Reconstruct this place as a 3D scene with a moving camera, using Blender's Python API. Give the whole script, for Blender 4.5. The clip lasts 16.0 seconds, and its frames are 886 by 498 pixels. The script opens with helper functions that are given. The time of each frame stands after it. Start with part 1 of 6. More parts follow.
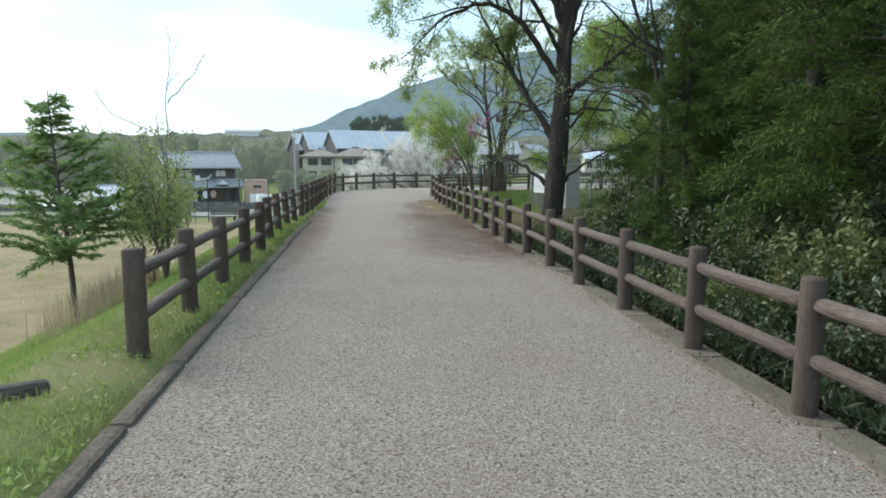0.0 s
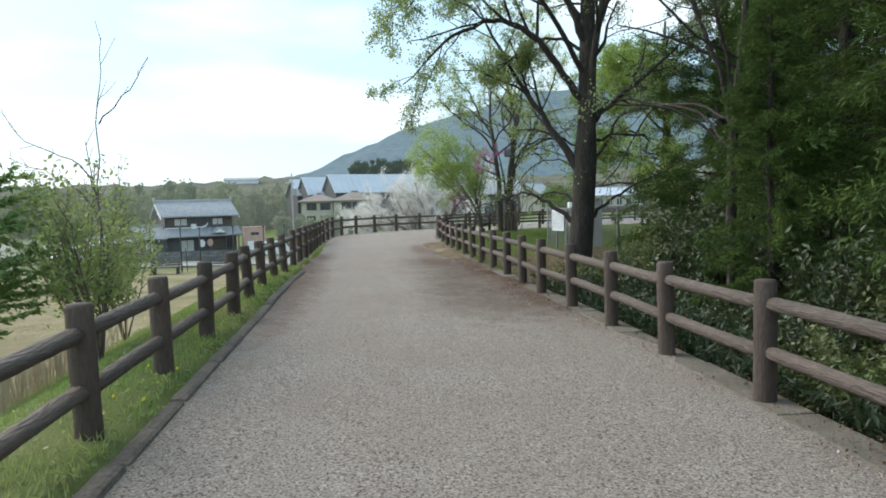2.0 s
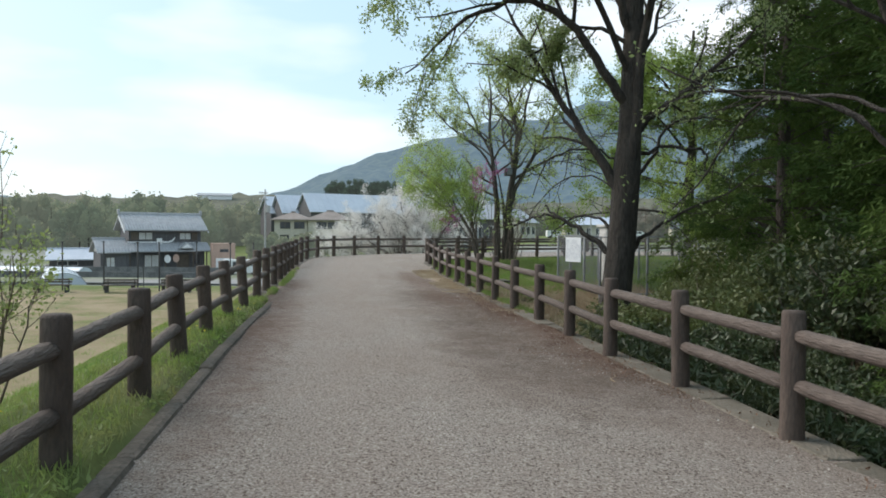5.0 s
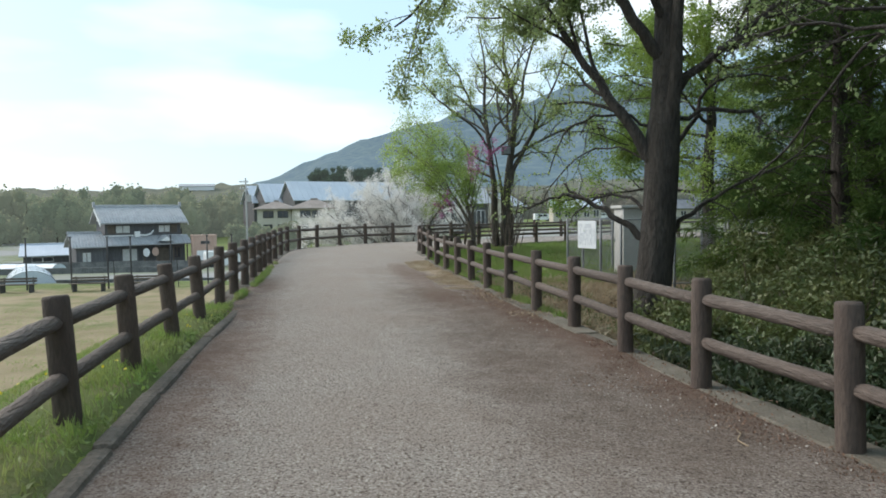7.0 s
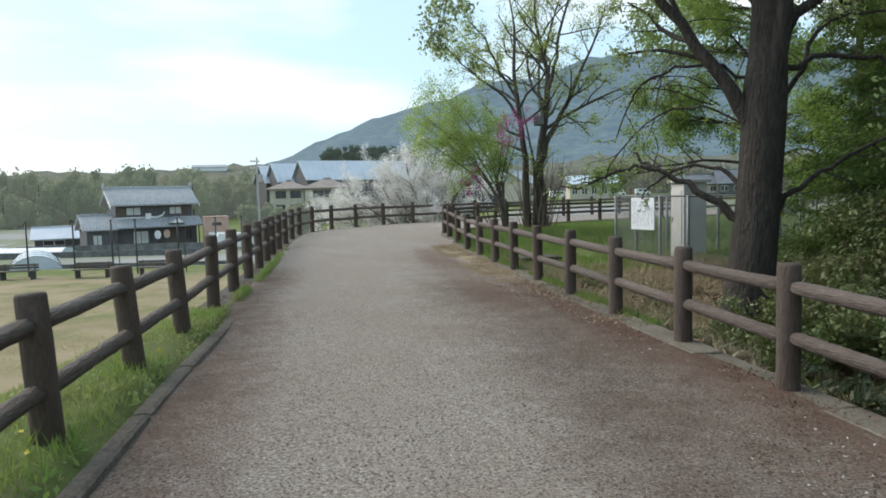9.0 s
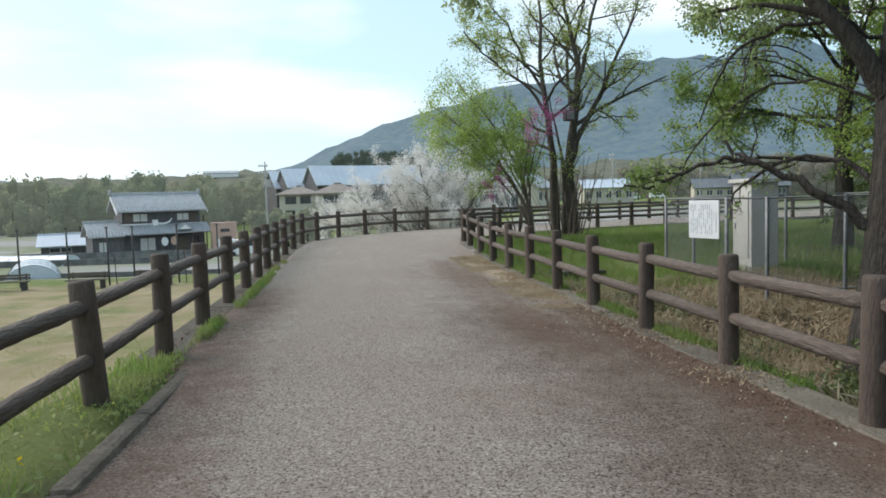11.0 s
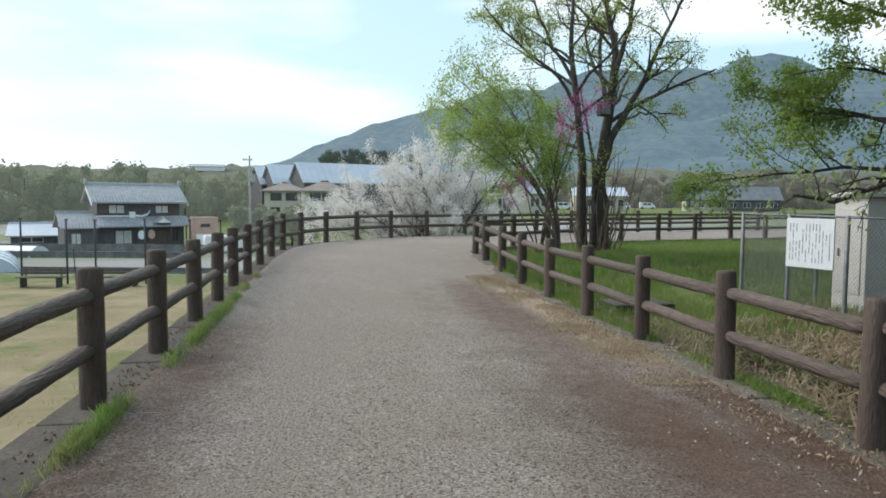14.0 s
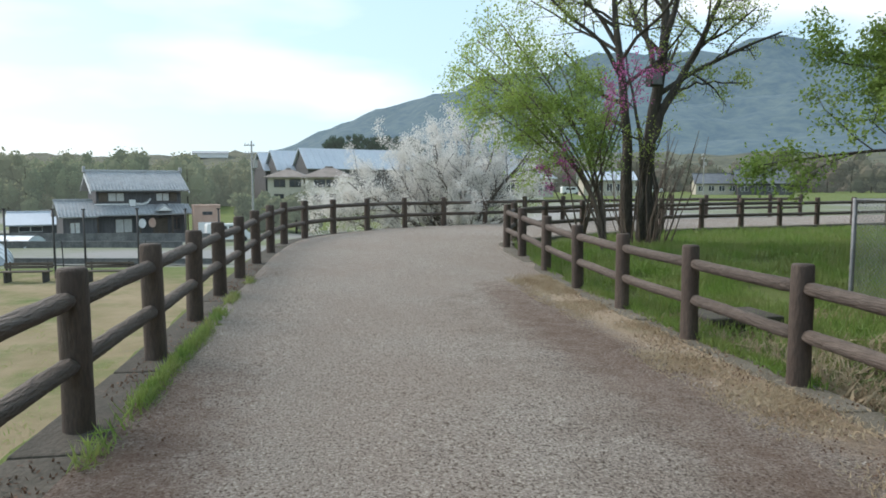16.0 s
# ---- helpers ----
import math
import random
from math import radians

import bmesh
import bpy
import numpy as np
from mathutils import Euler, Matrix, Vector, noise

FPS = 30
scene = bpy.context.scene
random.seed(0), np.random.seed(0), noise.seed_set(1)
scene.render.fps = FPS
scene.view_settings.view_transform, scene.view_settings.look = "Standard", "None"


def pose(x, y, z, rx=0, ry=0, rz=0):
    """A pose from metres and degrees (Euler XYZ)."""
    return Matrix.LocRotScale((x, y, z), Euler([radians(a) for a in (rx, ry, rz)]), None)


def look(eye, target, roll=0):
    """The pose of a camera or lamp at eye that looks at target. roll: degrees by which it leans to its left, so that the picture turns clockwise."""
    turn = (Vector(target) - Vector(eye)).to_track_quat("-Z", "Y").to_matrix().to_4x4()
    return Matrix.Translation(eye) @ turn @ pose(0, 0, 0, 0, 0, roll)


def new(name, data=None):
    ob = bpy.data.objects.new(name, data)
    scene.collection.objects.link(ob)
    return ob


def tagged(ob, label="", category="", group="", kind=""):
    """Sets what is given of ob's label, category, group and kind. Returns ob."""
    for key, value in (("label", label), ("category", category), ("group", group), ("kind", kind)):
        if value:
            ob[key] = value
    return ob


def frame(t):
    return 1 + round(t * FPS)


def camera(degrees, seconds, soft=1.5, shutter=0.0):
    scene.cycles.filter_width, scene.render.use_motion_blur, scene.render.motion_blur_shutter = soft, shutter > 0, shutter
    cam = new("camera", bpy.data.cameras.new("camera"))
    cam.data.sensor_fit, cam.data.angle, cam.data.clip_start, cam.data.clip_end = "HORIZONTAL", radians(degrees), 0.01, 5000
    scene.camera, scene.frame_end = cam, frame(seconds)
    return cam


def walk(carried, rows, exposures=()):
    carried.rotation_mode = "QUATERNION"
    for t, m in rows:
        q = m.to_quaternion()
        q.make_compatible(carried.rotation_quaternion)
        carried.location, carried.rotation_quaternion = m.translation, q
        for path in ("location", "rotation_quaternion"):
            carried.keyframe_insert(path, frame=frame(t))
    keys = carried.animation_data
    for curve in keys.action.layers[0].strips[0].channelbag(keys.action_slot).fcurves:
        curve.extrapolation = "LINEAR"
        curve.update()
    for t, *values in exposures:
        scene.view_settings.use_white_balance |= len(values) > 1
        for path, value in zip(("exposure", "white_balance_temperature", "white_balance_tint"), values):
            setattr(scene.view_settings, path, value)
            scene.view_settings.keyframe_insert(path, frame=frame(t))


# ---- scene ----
cam = camera(65.0, 16.0, soft=1.75)
METRES, EYE, TILT, LEAN, TURN = 18.0, 1.5, -7.0, 0.0, 0.0
ROWS = [
    (0.0, 0.0, 0.0, 0.0, -0.0, 0.0, -0.0),
    (0.5, -0.0038, 0.0361, 0.0015, 0.24, 2.4, 0.79),
    (1.0, -0.0121, 0.0717, 0.0031, -1.25, 0.19, 1.3),
    (1.5, -0.0117, 0.1037, 0.0077, 1.01, 2.64, 1.48),
    (2.0, -0.0164, 0.1343, 0.011, 0.11, 3.41, 1.69),
    (2.5, -0.0166, 0.1639, 0.0146, -3.13, 7.81, 1.31),
    (3.0, -0.0237, 0.1971, 0.0169, -2.01, 7.94, 0.91),
    (3.5, -0.0272, 0.2278, 0.0201, -2.9, 8.73, 1.19),
    (4.0, -0.0351, 0.2604, 0.0229, -1.65, 6.7, 0.09),
    (6.5, -0.0583, 0.4122, 0.0429, -3.84, 4.76, -0.02),
    (7.0, -0.0595, 0.4457, 0.0465, -3.25, 4.16, 1.31),
    (7.5, -0.0669, 0.4735, 0.051, -3.2, 3.4, 1.76),
    (8.0, -0.0652, 0.5051, 0.0546, -2.19, 3.12, 2.54),
    (8.5, -0.0712, 0.5351, 0.058, -2.4, 2.36, 1.96),
    (11.0, -0.0838, 0.6904, 0.0751, -1.22, 2.85, 1.95),
    (11.5, -0.0882, 0.7181, 0.0786, -1.73, 2.0, 1.44),
    (12.0, -0.0883, 0.7458, 0.0818, -3.49, 3.3, 1.31),
    (12.5, -0.0924, 0.7764, 0.0851, -2.27, 3.11, 0.69),
    (13.0, -0.097, 0.8029, 0.0893, -2.64, 3.07, -0.19),
    (13.5, -0.1002, 0.834, 0.0933, -2.23, 3.51, 0.22),
    (14.0, -0.1085, 0.859, 0.0975, -2.56, 3.02, -0.05),
    (14.5, -0.1101, 0.89, 0.1012, -2.33, 2.98, 0.23),
    (15.0, -0.1193, 0.918, 0.1054, -2.13, 2.1, -0.66),
    (15.5, -0.1182, 0.9499, 0.1082, -1.92, 2.0, 0.19),
    (16.0, -0.127, 0.9793, 0.1122, -2.17, 1.83, 0.31),
]
walk(cam, [(t, pose(0, 0, EYE, TILT, LEAN, TURN) @ pose(METRES * x, METRES * y, METRES * z, 90 + pitch, roll, yaw)) for t, x, y, z, yaw, pitch, roll in ROWS],
     exposures=[(0.0, 1.07, 6550, 11), (1.5, 1.1, 6550, 11), (2.5, 0.87, 6700, 14), (3.5, 0.75, 6800, 16), (7.0, 0.91, 6700, 13), (8.5, 0.9, 6700, 13), (11.0, 0.88, 6750, 14), (16.0, 0.88, 6700, 14)])

# ---- sky and light ----
world = bpy.data.worlds.new("overcast_sky")
scene.world = world
world.use_nodes = True
wn, wl = world.node_tree.nodes, world.node_tree.links
wn.clear()
w_out = wn.new("ShaderNodeOutputWorld")
w_bg = wn.new("ShaderNodeBackground")
w_sky = wn.new("ShaderNodeTexSky")
w_sky.sky_type = "NISHITA"
w_sky.sun_disc = False
w_sky.sun_elevation, w_sky.sun_rotation = radians(39), radians(-61)
w_sky.air_density, w_sky.dust_density = 1.0, 1.5
w_co = wn.new("ShaderNodeTexCoord")
w_map = wn.new("ShaderNodeMapping")
w_map.inputs["Scale"].default_value = (1.0, 1.0, 3.2)
w_map.inputs["Location"].default_value = (3.4, 2.1, 1.2)
w_noise = wn.new("ShaderNodeTexNoise")
w_noise.inputs["Scale"].default_value, w_noise.inputs["Detail"].default_value, w_noise.inputs["Roughness"].default_value = 2.3, 5.0, 0.42
w_ramp = wn.new("ShaderNodeValToRGB")
w_ramp.color_ramp.elements[0].position, w_ramp.color_ramp.elements[1].position = 0.5, 0.79
w_gain = wn.new("ShaderNodeMix")
w_gain.data_type, w_gain.blend_type = "RGBA", "MULTIPLY"
w_gain.inputs[0].default_value = 1.0
w_gain.inputs[7].default_value = (1.15, 1.05, 0.95, 1)
w_mix = wn.new("ShaderNodeMix")
w_mix.data_type = "RGBA"
w_mix.inputs[7].default_value = (7.7, 7.9, 8.0, 1)
wl.new(w_co.outputs["Generated"], w_map.inputs["Vector"])
wl.new(w_map.outputs[0], w_noise.inputs["Vector"])
wl.new(w_noise.outputs["Fac"], w_ramp.inputs[0])
wl.new(w_ramp.outputs[0], w_mix.inputs[0])
w_veil = wn.new("ShaderNodeMix")
w_veil.data_type = "RGBA"
w_veil.inputs[0].default_value = 0.72
w_veil.inputs[7].default_value = (3.5, 5.5, 6.8, 1)
wl.new(w_sky.outputs[0], w_gain.inputs[6])
wl.new(w_gain.outputs[2], w_veil.inputs[6])
wl.new(w_veil.outputs[2], w_mix.inputs[6])
wl.new(w_mix.outputs[2], w_bg.inputs["Color"])
w_bg.inputs["Strength"].default_value = 0.1
wl.new(w_bg.outputs[0], w_out.inputs["Surface"])

sun = new("sun", bpy.data.lights.new("sun", "SUN"))
sun.data.energy, sun.data.angle, sun.data.color = 1.5, radians(35), (1.0, 0.96, 0.9)
sun.matrix_world = look((-22, 30, 20), (0, 18, 0))


# ---- materials ----
def nodes_of(name):
    m = bpy.data.materials.new(name)
    m.use_nodes = True
    n, l = m.node_tree.nodes, m.node_tree.links
    b = n["Principled BSDF"]
    return m, n, l, b


def rgb(c):
    return (c[0], c[1], c[2], 1)


def mix_node(n, l, fac, a, b, blend="MIX"):
    """A colour mix; fac, a and b are sockets or values."""
    m = n.new("ShaderNodeMix")
    m.data_type, m.blend_type = "RGBA", blend
    for sock, v in ((m.inputs[0], fac), (m.inputs[6], a), (m.inputs[7], b)):
        if isinstance(v, bpy.types.NodeSocket):
            l.new(v, sock)
        elif isinstance(v, (int, float)):
            sock.default_value = v
        else:
            sock.default_value = rgb(v)
    return m.outputs[2]


def noise_node(n, l, scale, detail=4.0, rough=0.55, stretch=(1, 1, 1), lo=0.35, hi=0.65, coords="Object"):
    co = n.new("ShaderNodeTexCoord")
    mp = n.new("ShaderNodeMapping")
    mp.inputs["Scale"].default_value = stretch
    t = n.new("ShaderNodeTexNoise")
    t.inputs["Scale"].default_value, t.inputs["Detail"].default_value, t.inputs["Roughness"].default_value = scale, detail, rough
    r = n.new("ShaderNodeMapRange")
    r.inputs["From Min"].default_value, r.inputs["From Max"].default_value = lo, hi
    l.new(co.outputs[coords], mp.inputs["Vector"])
    l.new(mp.outputs[0], t.inputs["Vector"])
    l.new(t.outputs["Fac"], r.inputs["Value"])
    return r.outputs[0]


def bump_node(n, l, b, height, strength, distance):
    u = n.new("ShaderNodeBump")
    u.inputs["Strength"].default_value, u.inputs["Distance"].default_value = strength, distance
    l.new(height, u.inputs["Height"])
    l.new(u.outputs[0], b.inputs["Normal"])


def surface(name, c1, c2, c3=None, scale=6.0, fine=60.0, rough=0.85, bump=0.4, depth=0.01, stretch=(1, 1, 1), metal=0.0, vary=0.0):
    """Two-scale surface: broad patches c1 to c2, fine grain towards c3."""
    m, n, l, b = nodes_of(name)
    big = noise_node(n, l, scale, stretch=stretch)
    small = noise_node(n, l, fine, 3.0, 0.6, stretch)
    col = mix_node(n, l, big, c1, c2)
    grain = n.new("ShaderNodeMath")
    grain.operation = "MULTIPLY"
    l.new(small, grain.inputs[0])
    grain.inputs[1].default_value = 0.6
    col = mix_node(n, l, grain.outputs[0], col, c3 or [v * 0.6 for v in c1])
    if vary:
        info = n.new("ShaderNodeObjectInfo")
        r = n.new("ShaderNodeMapRange")
        r.inputs["To Min"].default_value, r.inputs["To Max"].default_value = 1 - vary, 1 + vary
        l.new(info.outputs["Random"], r.inputs["Value"])
        hs = n.new("ShaderNodeHueSaturation")
        l.new(r.outputs[0], hs.inputs["Value"])
        l.new(col, hs.inputs["Color"])
        col = hs.outputs[0]
    l.new(col, b.inputs["Base Color"])
    b.inputs["Roughness"].default_value, b.inputs["Metallic"].default_value = rough, metal
    bump_node(n, l, b, small, bump, depth)
    return m


def foliage(name, c1, c2, c3, thin=0.35, rough=0.55, patch=0.9, haze_glow=0.0):
    """Leaves: the colour varies from leaf to leaf and in patches; some light comes through. Far ones can glow to
    imitate haze.
    """
    m, n, l, b = nodes_of(name)
    geo = n.new("ShaderNodeNewGeometry")
    col = mix_node(n, l, geo.outputs["Random Per Island"], c1, c2)
    col = mix_node(n, l, noise_node(n, l, patch, 3.0), col, c3)
    l.new(col, b.inputs["Base Color"])
    b.inputs["Roughness"].default_value = rough
    b.inputs["Specular IOR Level"].default_value = 0.5 if rough < 0.6 else 0.15
    # distant air painted onto the leaves as a weak pale emission
    if haze_glow:
        b.inputs["Emission Color"].default_value, b.inputs["Emission Strength"].default_value = (0.42, 0.52, 0.5, 1), haze_glow
    tr = n.new("ShaderNodeBsdfTranslucent")
    l.new(col, tr.inputs["Color"])
    mx = n.new("ShaderNodeMixShader")
    mx.inputs[0].default_value = thin
    l.new(b.outputs[0], mx.inputs[1])
    l.new(tr.outputs[0], mx.inputs[2])
    l.new(mx.outputs[0], n["Material Output"].inputs["Surface"])
    return m


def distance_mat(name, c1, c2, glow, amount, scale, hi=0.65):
    """Land seen through kilometres of air: the haze is painted on as an even glow."""
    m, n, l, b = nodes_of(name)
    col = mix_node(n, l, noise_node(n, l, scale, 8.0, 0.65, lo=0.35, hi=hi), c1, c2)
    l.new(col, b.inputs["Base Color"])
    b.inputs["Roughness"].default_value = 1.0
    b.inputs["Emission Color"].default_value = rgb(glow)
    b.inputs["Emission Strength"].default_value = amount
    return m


def path_material():
    """Compacted grey-beige gravel with red-brown litter, straw and damp patches."""
    m, n, l, b = nodes_of("gravel")
    grit = noise_node(n, l, 58.0, 4.0, 0.8, lo=0.38, hi=0.63)
    speck = noise_node(n, l, 70.0, 2.0, 0.5, lo=0.57, hi=0.66)
    grit2 = noise_node(n, l, 26.0, 3.0, 0.6, lo=0.36, hi=0.64)
    broad = noise_node(n, l, 0.55, 5.0, 0.6, lo=0.38, hi=0.62)
    col = mix_node(n, l, grit, (0.175, 0.142, 0.12), (0.61, 0.53, 0.46))
    col = mix_node(n, l, 0.22, col, mix_node(n, l, grit2, (0.2, 0.167, 0.143), (0.46, 0.395, 0.345)))
    col = mix_node(n, l, speck, col, (0.66, 0.6, 0.52))
    dark = noise_node(n, l, 48.0, 3.0, 0.6, stretch=(1.3, 1, 1), lo=0.56, hi=0.62)
    col = mix_node(n, l, dark, col, (0.1, 0.076, 0.06))
    dull = n.new("ShaderNodeMath")
    dull.operation = "MULTIPLY"
    l.new(broad, dull.inputs[0])
    dull.inputs[1].default_value = 0.3
    col = mix_node(n, l, dull.outputs[0], col, (0.29, 0.216, 0.17))
    for name, c, amount in (("damp", (0.43, 0.37, 0.33), 0.9), ("litter", (0.15, 0.083, 0.056), 0.76), ("straw", (0.5, 0.38, 0.26), 0.75)):
        at = n.new("ShaderNodeAttribute")
        at.attribute_name = name
        edge = noise_node(n, l, {"damp": 2.4, "litter": 5.0, "straw": 5.0}[name], 8.0, 0.78, lo=0.22, hi=0.78)
        k = n.new("ShaderNodeMath")
        k.operation = "ADD"
        l.new(at.outputs["Fac"], k.inputs[0])
        l.new(edge, k.inputs[1])
        r = n.new("ShaderNodeMapRange")
        r.inputs["From Min"].default_value, r.inputs["From Max"].default_value = (0.75, 1.65) if name == "damp" else (0.8, 1.6)
        r.inputs["To Max"].default_value = amount
        l.new(k.outputs[0], r.inputs["Value"])
        col = mix_node(n, l, r.outputs[0], col, c, "MULTIPLY" if name == "damp" else "MIX")
    l.new(col, b.inputs["Base Color"])
    b.inputs["Roughness"].default_value = 0.95
    b.inputs["Specular IOR Level"].default_value = 0.2
    bump_node(n, l, b, grit, 0.8, 0.012)
    return m


def ground_material():
    """Grass, with bare sandy soil and dry leaves where the attributes say so."""
    m, n, l, b = nodes_of("grassland")
    fine = noise_node(n, l, 30.0, 4.0, 0.7)
    patch = noise_node(n, l, 0.6, 5.0, 0.6)
    far = noise_node(n, l, 0.045, 3.0, 0.5, lo=0.42, hi=0.58)
    col = mix_node(n, l, fine, (0.09, 0.12, 0.035), (0.17, 0.22, 0.07))
    col = mix_node(n, l, patch, col, (0.17, 0.19, 0.07))
    for name, c1, c2 in (("soil", (0.37, 0.29, 0.185), (0.27, 0.22, 0.125)), ("mulch", (0.085, 0.065, 0.045), (0.17, 0.13, 0.085)), ("plots", (0.31, 0.3, 0.285), (0.2, 0.22, 0.13))):
        at = n.new("ShaderNodeAttribute")
        at.attribute_name = name
        k = n.new("ShaderNodeMath")
        k.operation = "ADD"
        l.new(at.outputs["Fac"], k.inputs[0])
        l.new(noise_node(n, l, 0.5, 6.0, 0.65, lo=0.25, hi=0.75), k.inputs[1])
        r = n.new("ShaderNodeMapRange")
        r.inputs["From Min"].default_value, r.inputs["From Max"].default_value = 0.8, 1.25
        l.new(k.outputs[0], r.inputs["Value"])
        col = mix_node(n, l, r.outputs[0], col, mix_node(n, l, far if name == "plots" else patch, c1, c2))
    l.new(col, b.inputs["Base Color"])
    b.inputs["Roughness"].default_value = 0.95
    b.inputs["Specular IOR Level"].default_value = 0.15
    bump_node(n, l, b, fine, 0.6, 0.03)
    return m


M_PATH = path_material()
M_GROUND = ground_material()
M_FENCE = surface("brown_cast_log", (0.082, 0.056, 0.043), (0.13, 0.096, 0.075), (0.052, 0.038, 0.031), 7, 70, 0.82, 0.5, 0.009, (1, 1, 0.25), vary=0.14)
M_RAIL = surface("brown_cast_rail", (0.092, 0.066, 0.052), (0.16, 0.125, 0.102), (0.055, 0.042, 0.035), 9, 60, 0.8, 0.75, 0.012, (1, 0.22, 1), vary=0.14)
M_CONC = surface("mossy_concrete", (0.22, 0.188, 0.15), (0.11, 0.096, 0.072), (0.075, 0.07, 0.048), 3, 45, 0.92, 0.6, 0.008, vary=0.15)
M_KERB = surface("dark_kerb_concrete", (0.19, 0.15, 0.12), (0.105, 0.083, 0.064), (0.06, 0.052, 0.036), 5, 34, 0.92, 0.6, 0.01, vary=0.15)
M_STRIP = surface("dark_mossy_concrete", (0.12, 0.1, 0.08), (0.055, 0.048, 0.037), (0.035, 0.034, 0.023), 3.2, 40, 0.95, 0.5, 0.006, vary=0.1)
M_BARK = surface("dark_bark", (0.055, 0.045, 0.036), (0.095, 0.08, 0.065), (0.022, 0.018, 0.015), 9, 32, 0.92, 1.0, 0.03, (1, 1, 0.22))
M_BARK2 = surface("grey_bark", (0.12, 0.1, 0.085), (0.19, 0.165, 0.14), (0.055, 0.045, 0.04), 7, 30, 0.92, 0.9, 0.02, (1, 1, 0.25))
M_BARK3 = surface("brown_grey_bark", (0.08, 0.066, 0.055), (0.135, 0.115, 0.095), (0.035, 0.03, 0.026), 8, 30, 0.92, 0.9, 0.02, (1, 1, 0.22))
M_TWIG = surface("twig_bark", (0.13, 0.1, 0.08), (0.2, 0.16, 0.13), None, 8, 40, 0.9, 0.3, 0.004)
M_LEAF_T1 = foliage("young_grey_green_leaf", (0.24, 0.32, 0.13), (0.34, 0.4, 0.2), (0.27, 0.36, 0.12), 0.58)
M_LEAF_T2 = foliage("yellow_green_leaf", (0.34, 0.42, 0.09), (0.46, 0.5, 0.16), (0.3, 0.4, 0.09), 0.55)
M_LEAF_G = foliage("fresh_green_leaf", (0.28, 0.4, 0.09), (0.42, 0.52, 0.15), (0.34, 0.45, 0.12), 0.55)
M_LEAF_M = foliage("mid_green_leaf", (0.2, 0.3, 0.065), (0.31, 0.42, 0.11), (0.26, 0.35, 0.085), 0.55)
M_CONIFER = foliage("cypress_frond", (0.03, 0.064, 0.018), (0.07, 0.122, 0.033), (0.1, 0.15, 0.035), 0.25, 0.75, 0.7)
M_SHRUB = foliage("evergreen_leaf", (0.024, 0.048, 0.017), (0.066, 0.1, 0.044), (0.075, 0.088, 0.034), 0.22, 0.42, 0.8)
M_SHRUB2 = foliage("olive_leaf", (0.075, 0.125, 0.035), (0.16, 0.21, 0.07), (0.19, 0.19, 0.075), 0.28, 0.42, 0.8)
M_SAPLING = foliage("sapling_frond", (0.15, 0.24, 0.085), (0.27, 0.37, 0.16), (0.21, 0.31, 0.11), 0.5)
M_BLOSSOM = foliage("white_blossom", (0.85, 0.83, 0.8), (0.76, 0.73, 0.7), (0.8, 0.78, 0.74), 0.4, 0.7)
M_PINK = foliage("magenta_blossom", (0.5, 0.12, 0.33), (0.6, 0.22, 0.42), (0.45, 0.1, 0.28), 0.4, 0.7)
M_GRASS = foliage("grass_blade", (0.15, 0.26, 0.05), (0.3, 0.42, 0.11), (0.33, 0.35, 0.14), 0.42, 0.5, 1.2)
M_DRY = foliage("dry_blade", (0.42, 0.33, 0.22), (0.3, 0.22, 0.14), (0.48, 0.4, 0.28), 0.3, 0.8, 2.0)
M_LITTER = foliage("dead_leaf", (0.17, 0.095, 0.065), (0.29, 0.185, 0.13), (0.13, 0.08, 0.055), 0.1, 0.85, 2.0)
M_PALE = foliage("pale_dead_leaf", (0.46, 0.36, 0.24), (0.3, 0.21, 0.13), (0.4, 0.32, 0.22), 0.1, 0.85, 2.0)
# the last value here is the painted haze's emission strength
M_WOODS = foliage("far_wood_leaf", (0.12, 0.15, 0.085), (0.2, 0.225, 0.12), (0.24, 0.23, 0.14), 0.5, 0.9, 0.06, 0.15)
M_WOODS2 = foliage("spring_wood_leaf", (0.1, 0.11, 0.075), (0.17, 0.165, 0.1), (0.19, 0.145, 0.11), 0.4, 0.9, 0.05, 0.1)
M_GRASS2 = foliage("lush_grass_blade", (0.115, 0.215, 0.035), (0.23, 0.35, 0.07), (0.25, 0.29, 0.1), 0.4, 0.5, 1.2)
M_LEAF_S = foliage("sapling_leaf", (0.2, 0.27, 0.08), (0.32, 0.38, 0.14), (0.25, 0.31, 0.11), 0.5)
M_PEBBLE = foliage("pale_grit", (0.5, 0.46, 0.4), (0.62, 0.58, 0.52), (0.4, 0.36, 0.31), 0.0, 0.9, 2.0)
M_YELLOW = foliage("yellow_petal", (0.75, 0.6, 0.04), (0.8, 0.66, 0.08), (0.75, 0.62, 0.05), 0.3)
M_CREAM = surface("dull_cream_wall", (0.5, 0.46, 0.38), (0.58, 0.54, 0.45), None, 1.2, 14, 0.9, 0.2, 0.004)
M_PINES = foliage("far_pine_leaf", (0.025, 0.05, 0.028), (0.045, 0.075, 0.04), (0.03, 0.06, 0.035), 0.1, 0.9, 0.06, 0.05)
M_TILE = surface("grey_roof_tile", (0.34, 0.35, 0.36), (0.43, 0.44, 0.45), (0.25, 0.25, 0.26), 1.5, 8, 0.6, 0.4, 0.03, vary=0.08)
M_SLATE = surface("blue_grey_metal_roof", (0.46, 0.5, 0.56), (0.55, 0.59, 0.64), (0.38, 0.42, 0.47), 0.3, 4, 0.5, 0.1, 0.02)
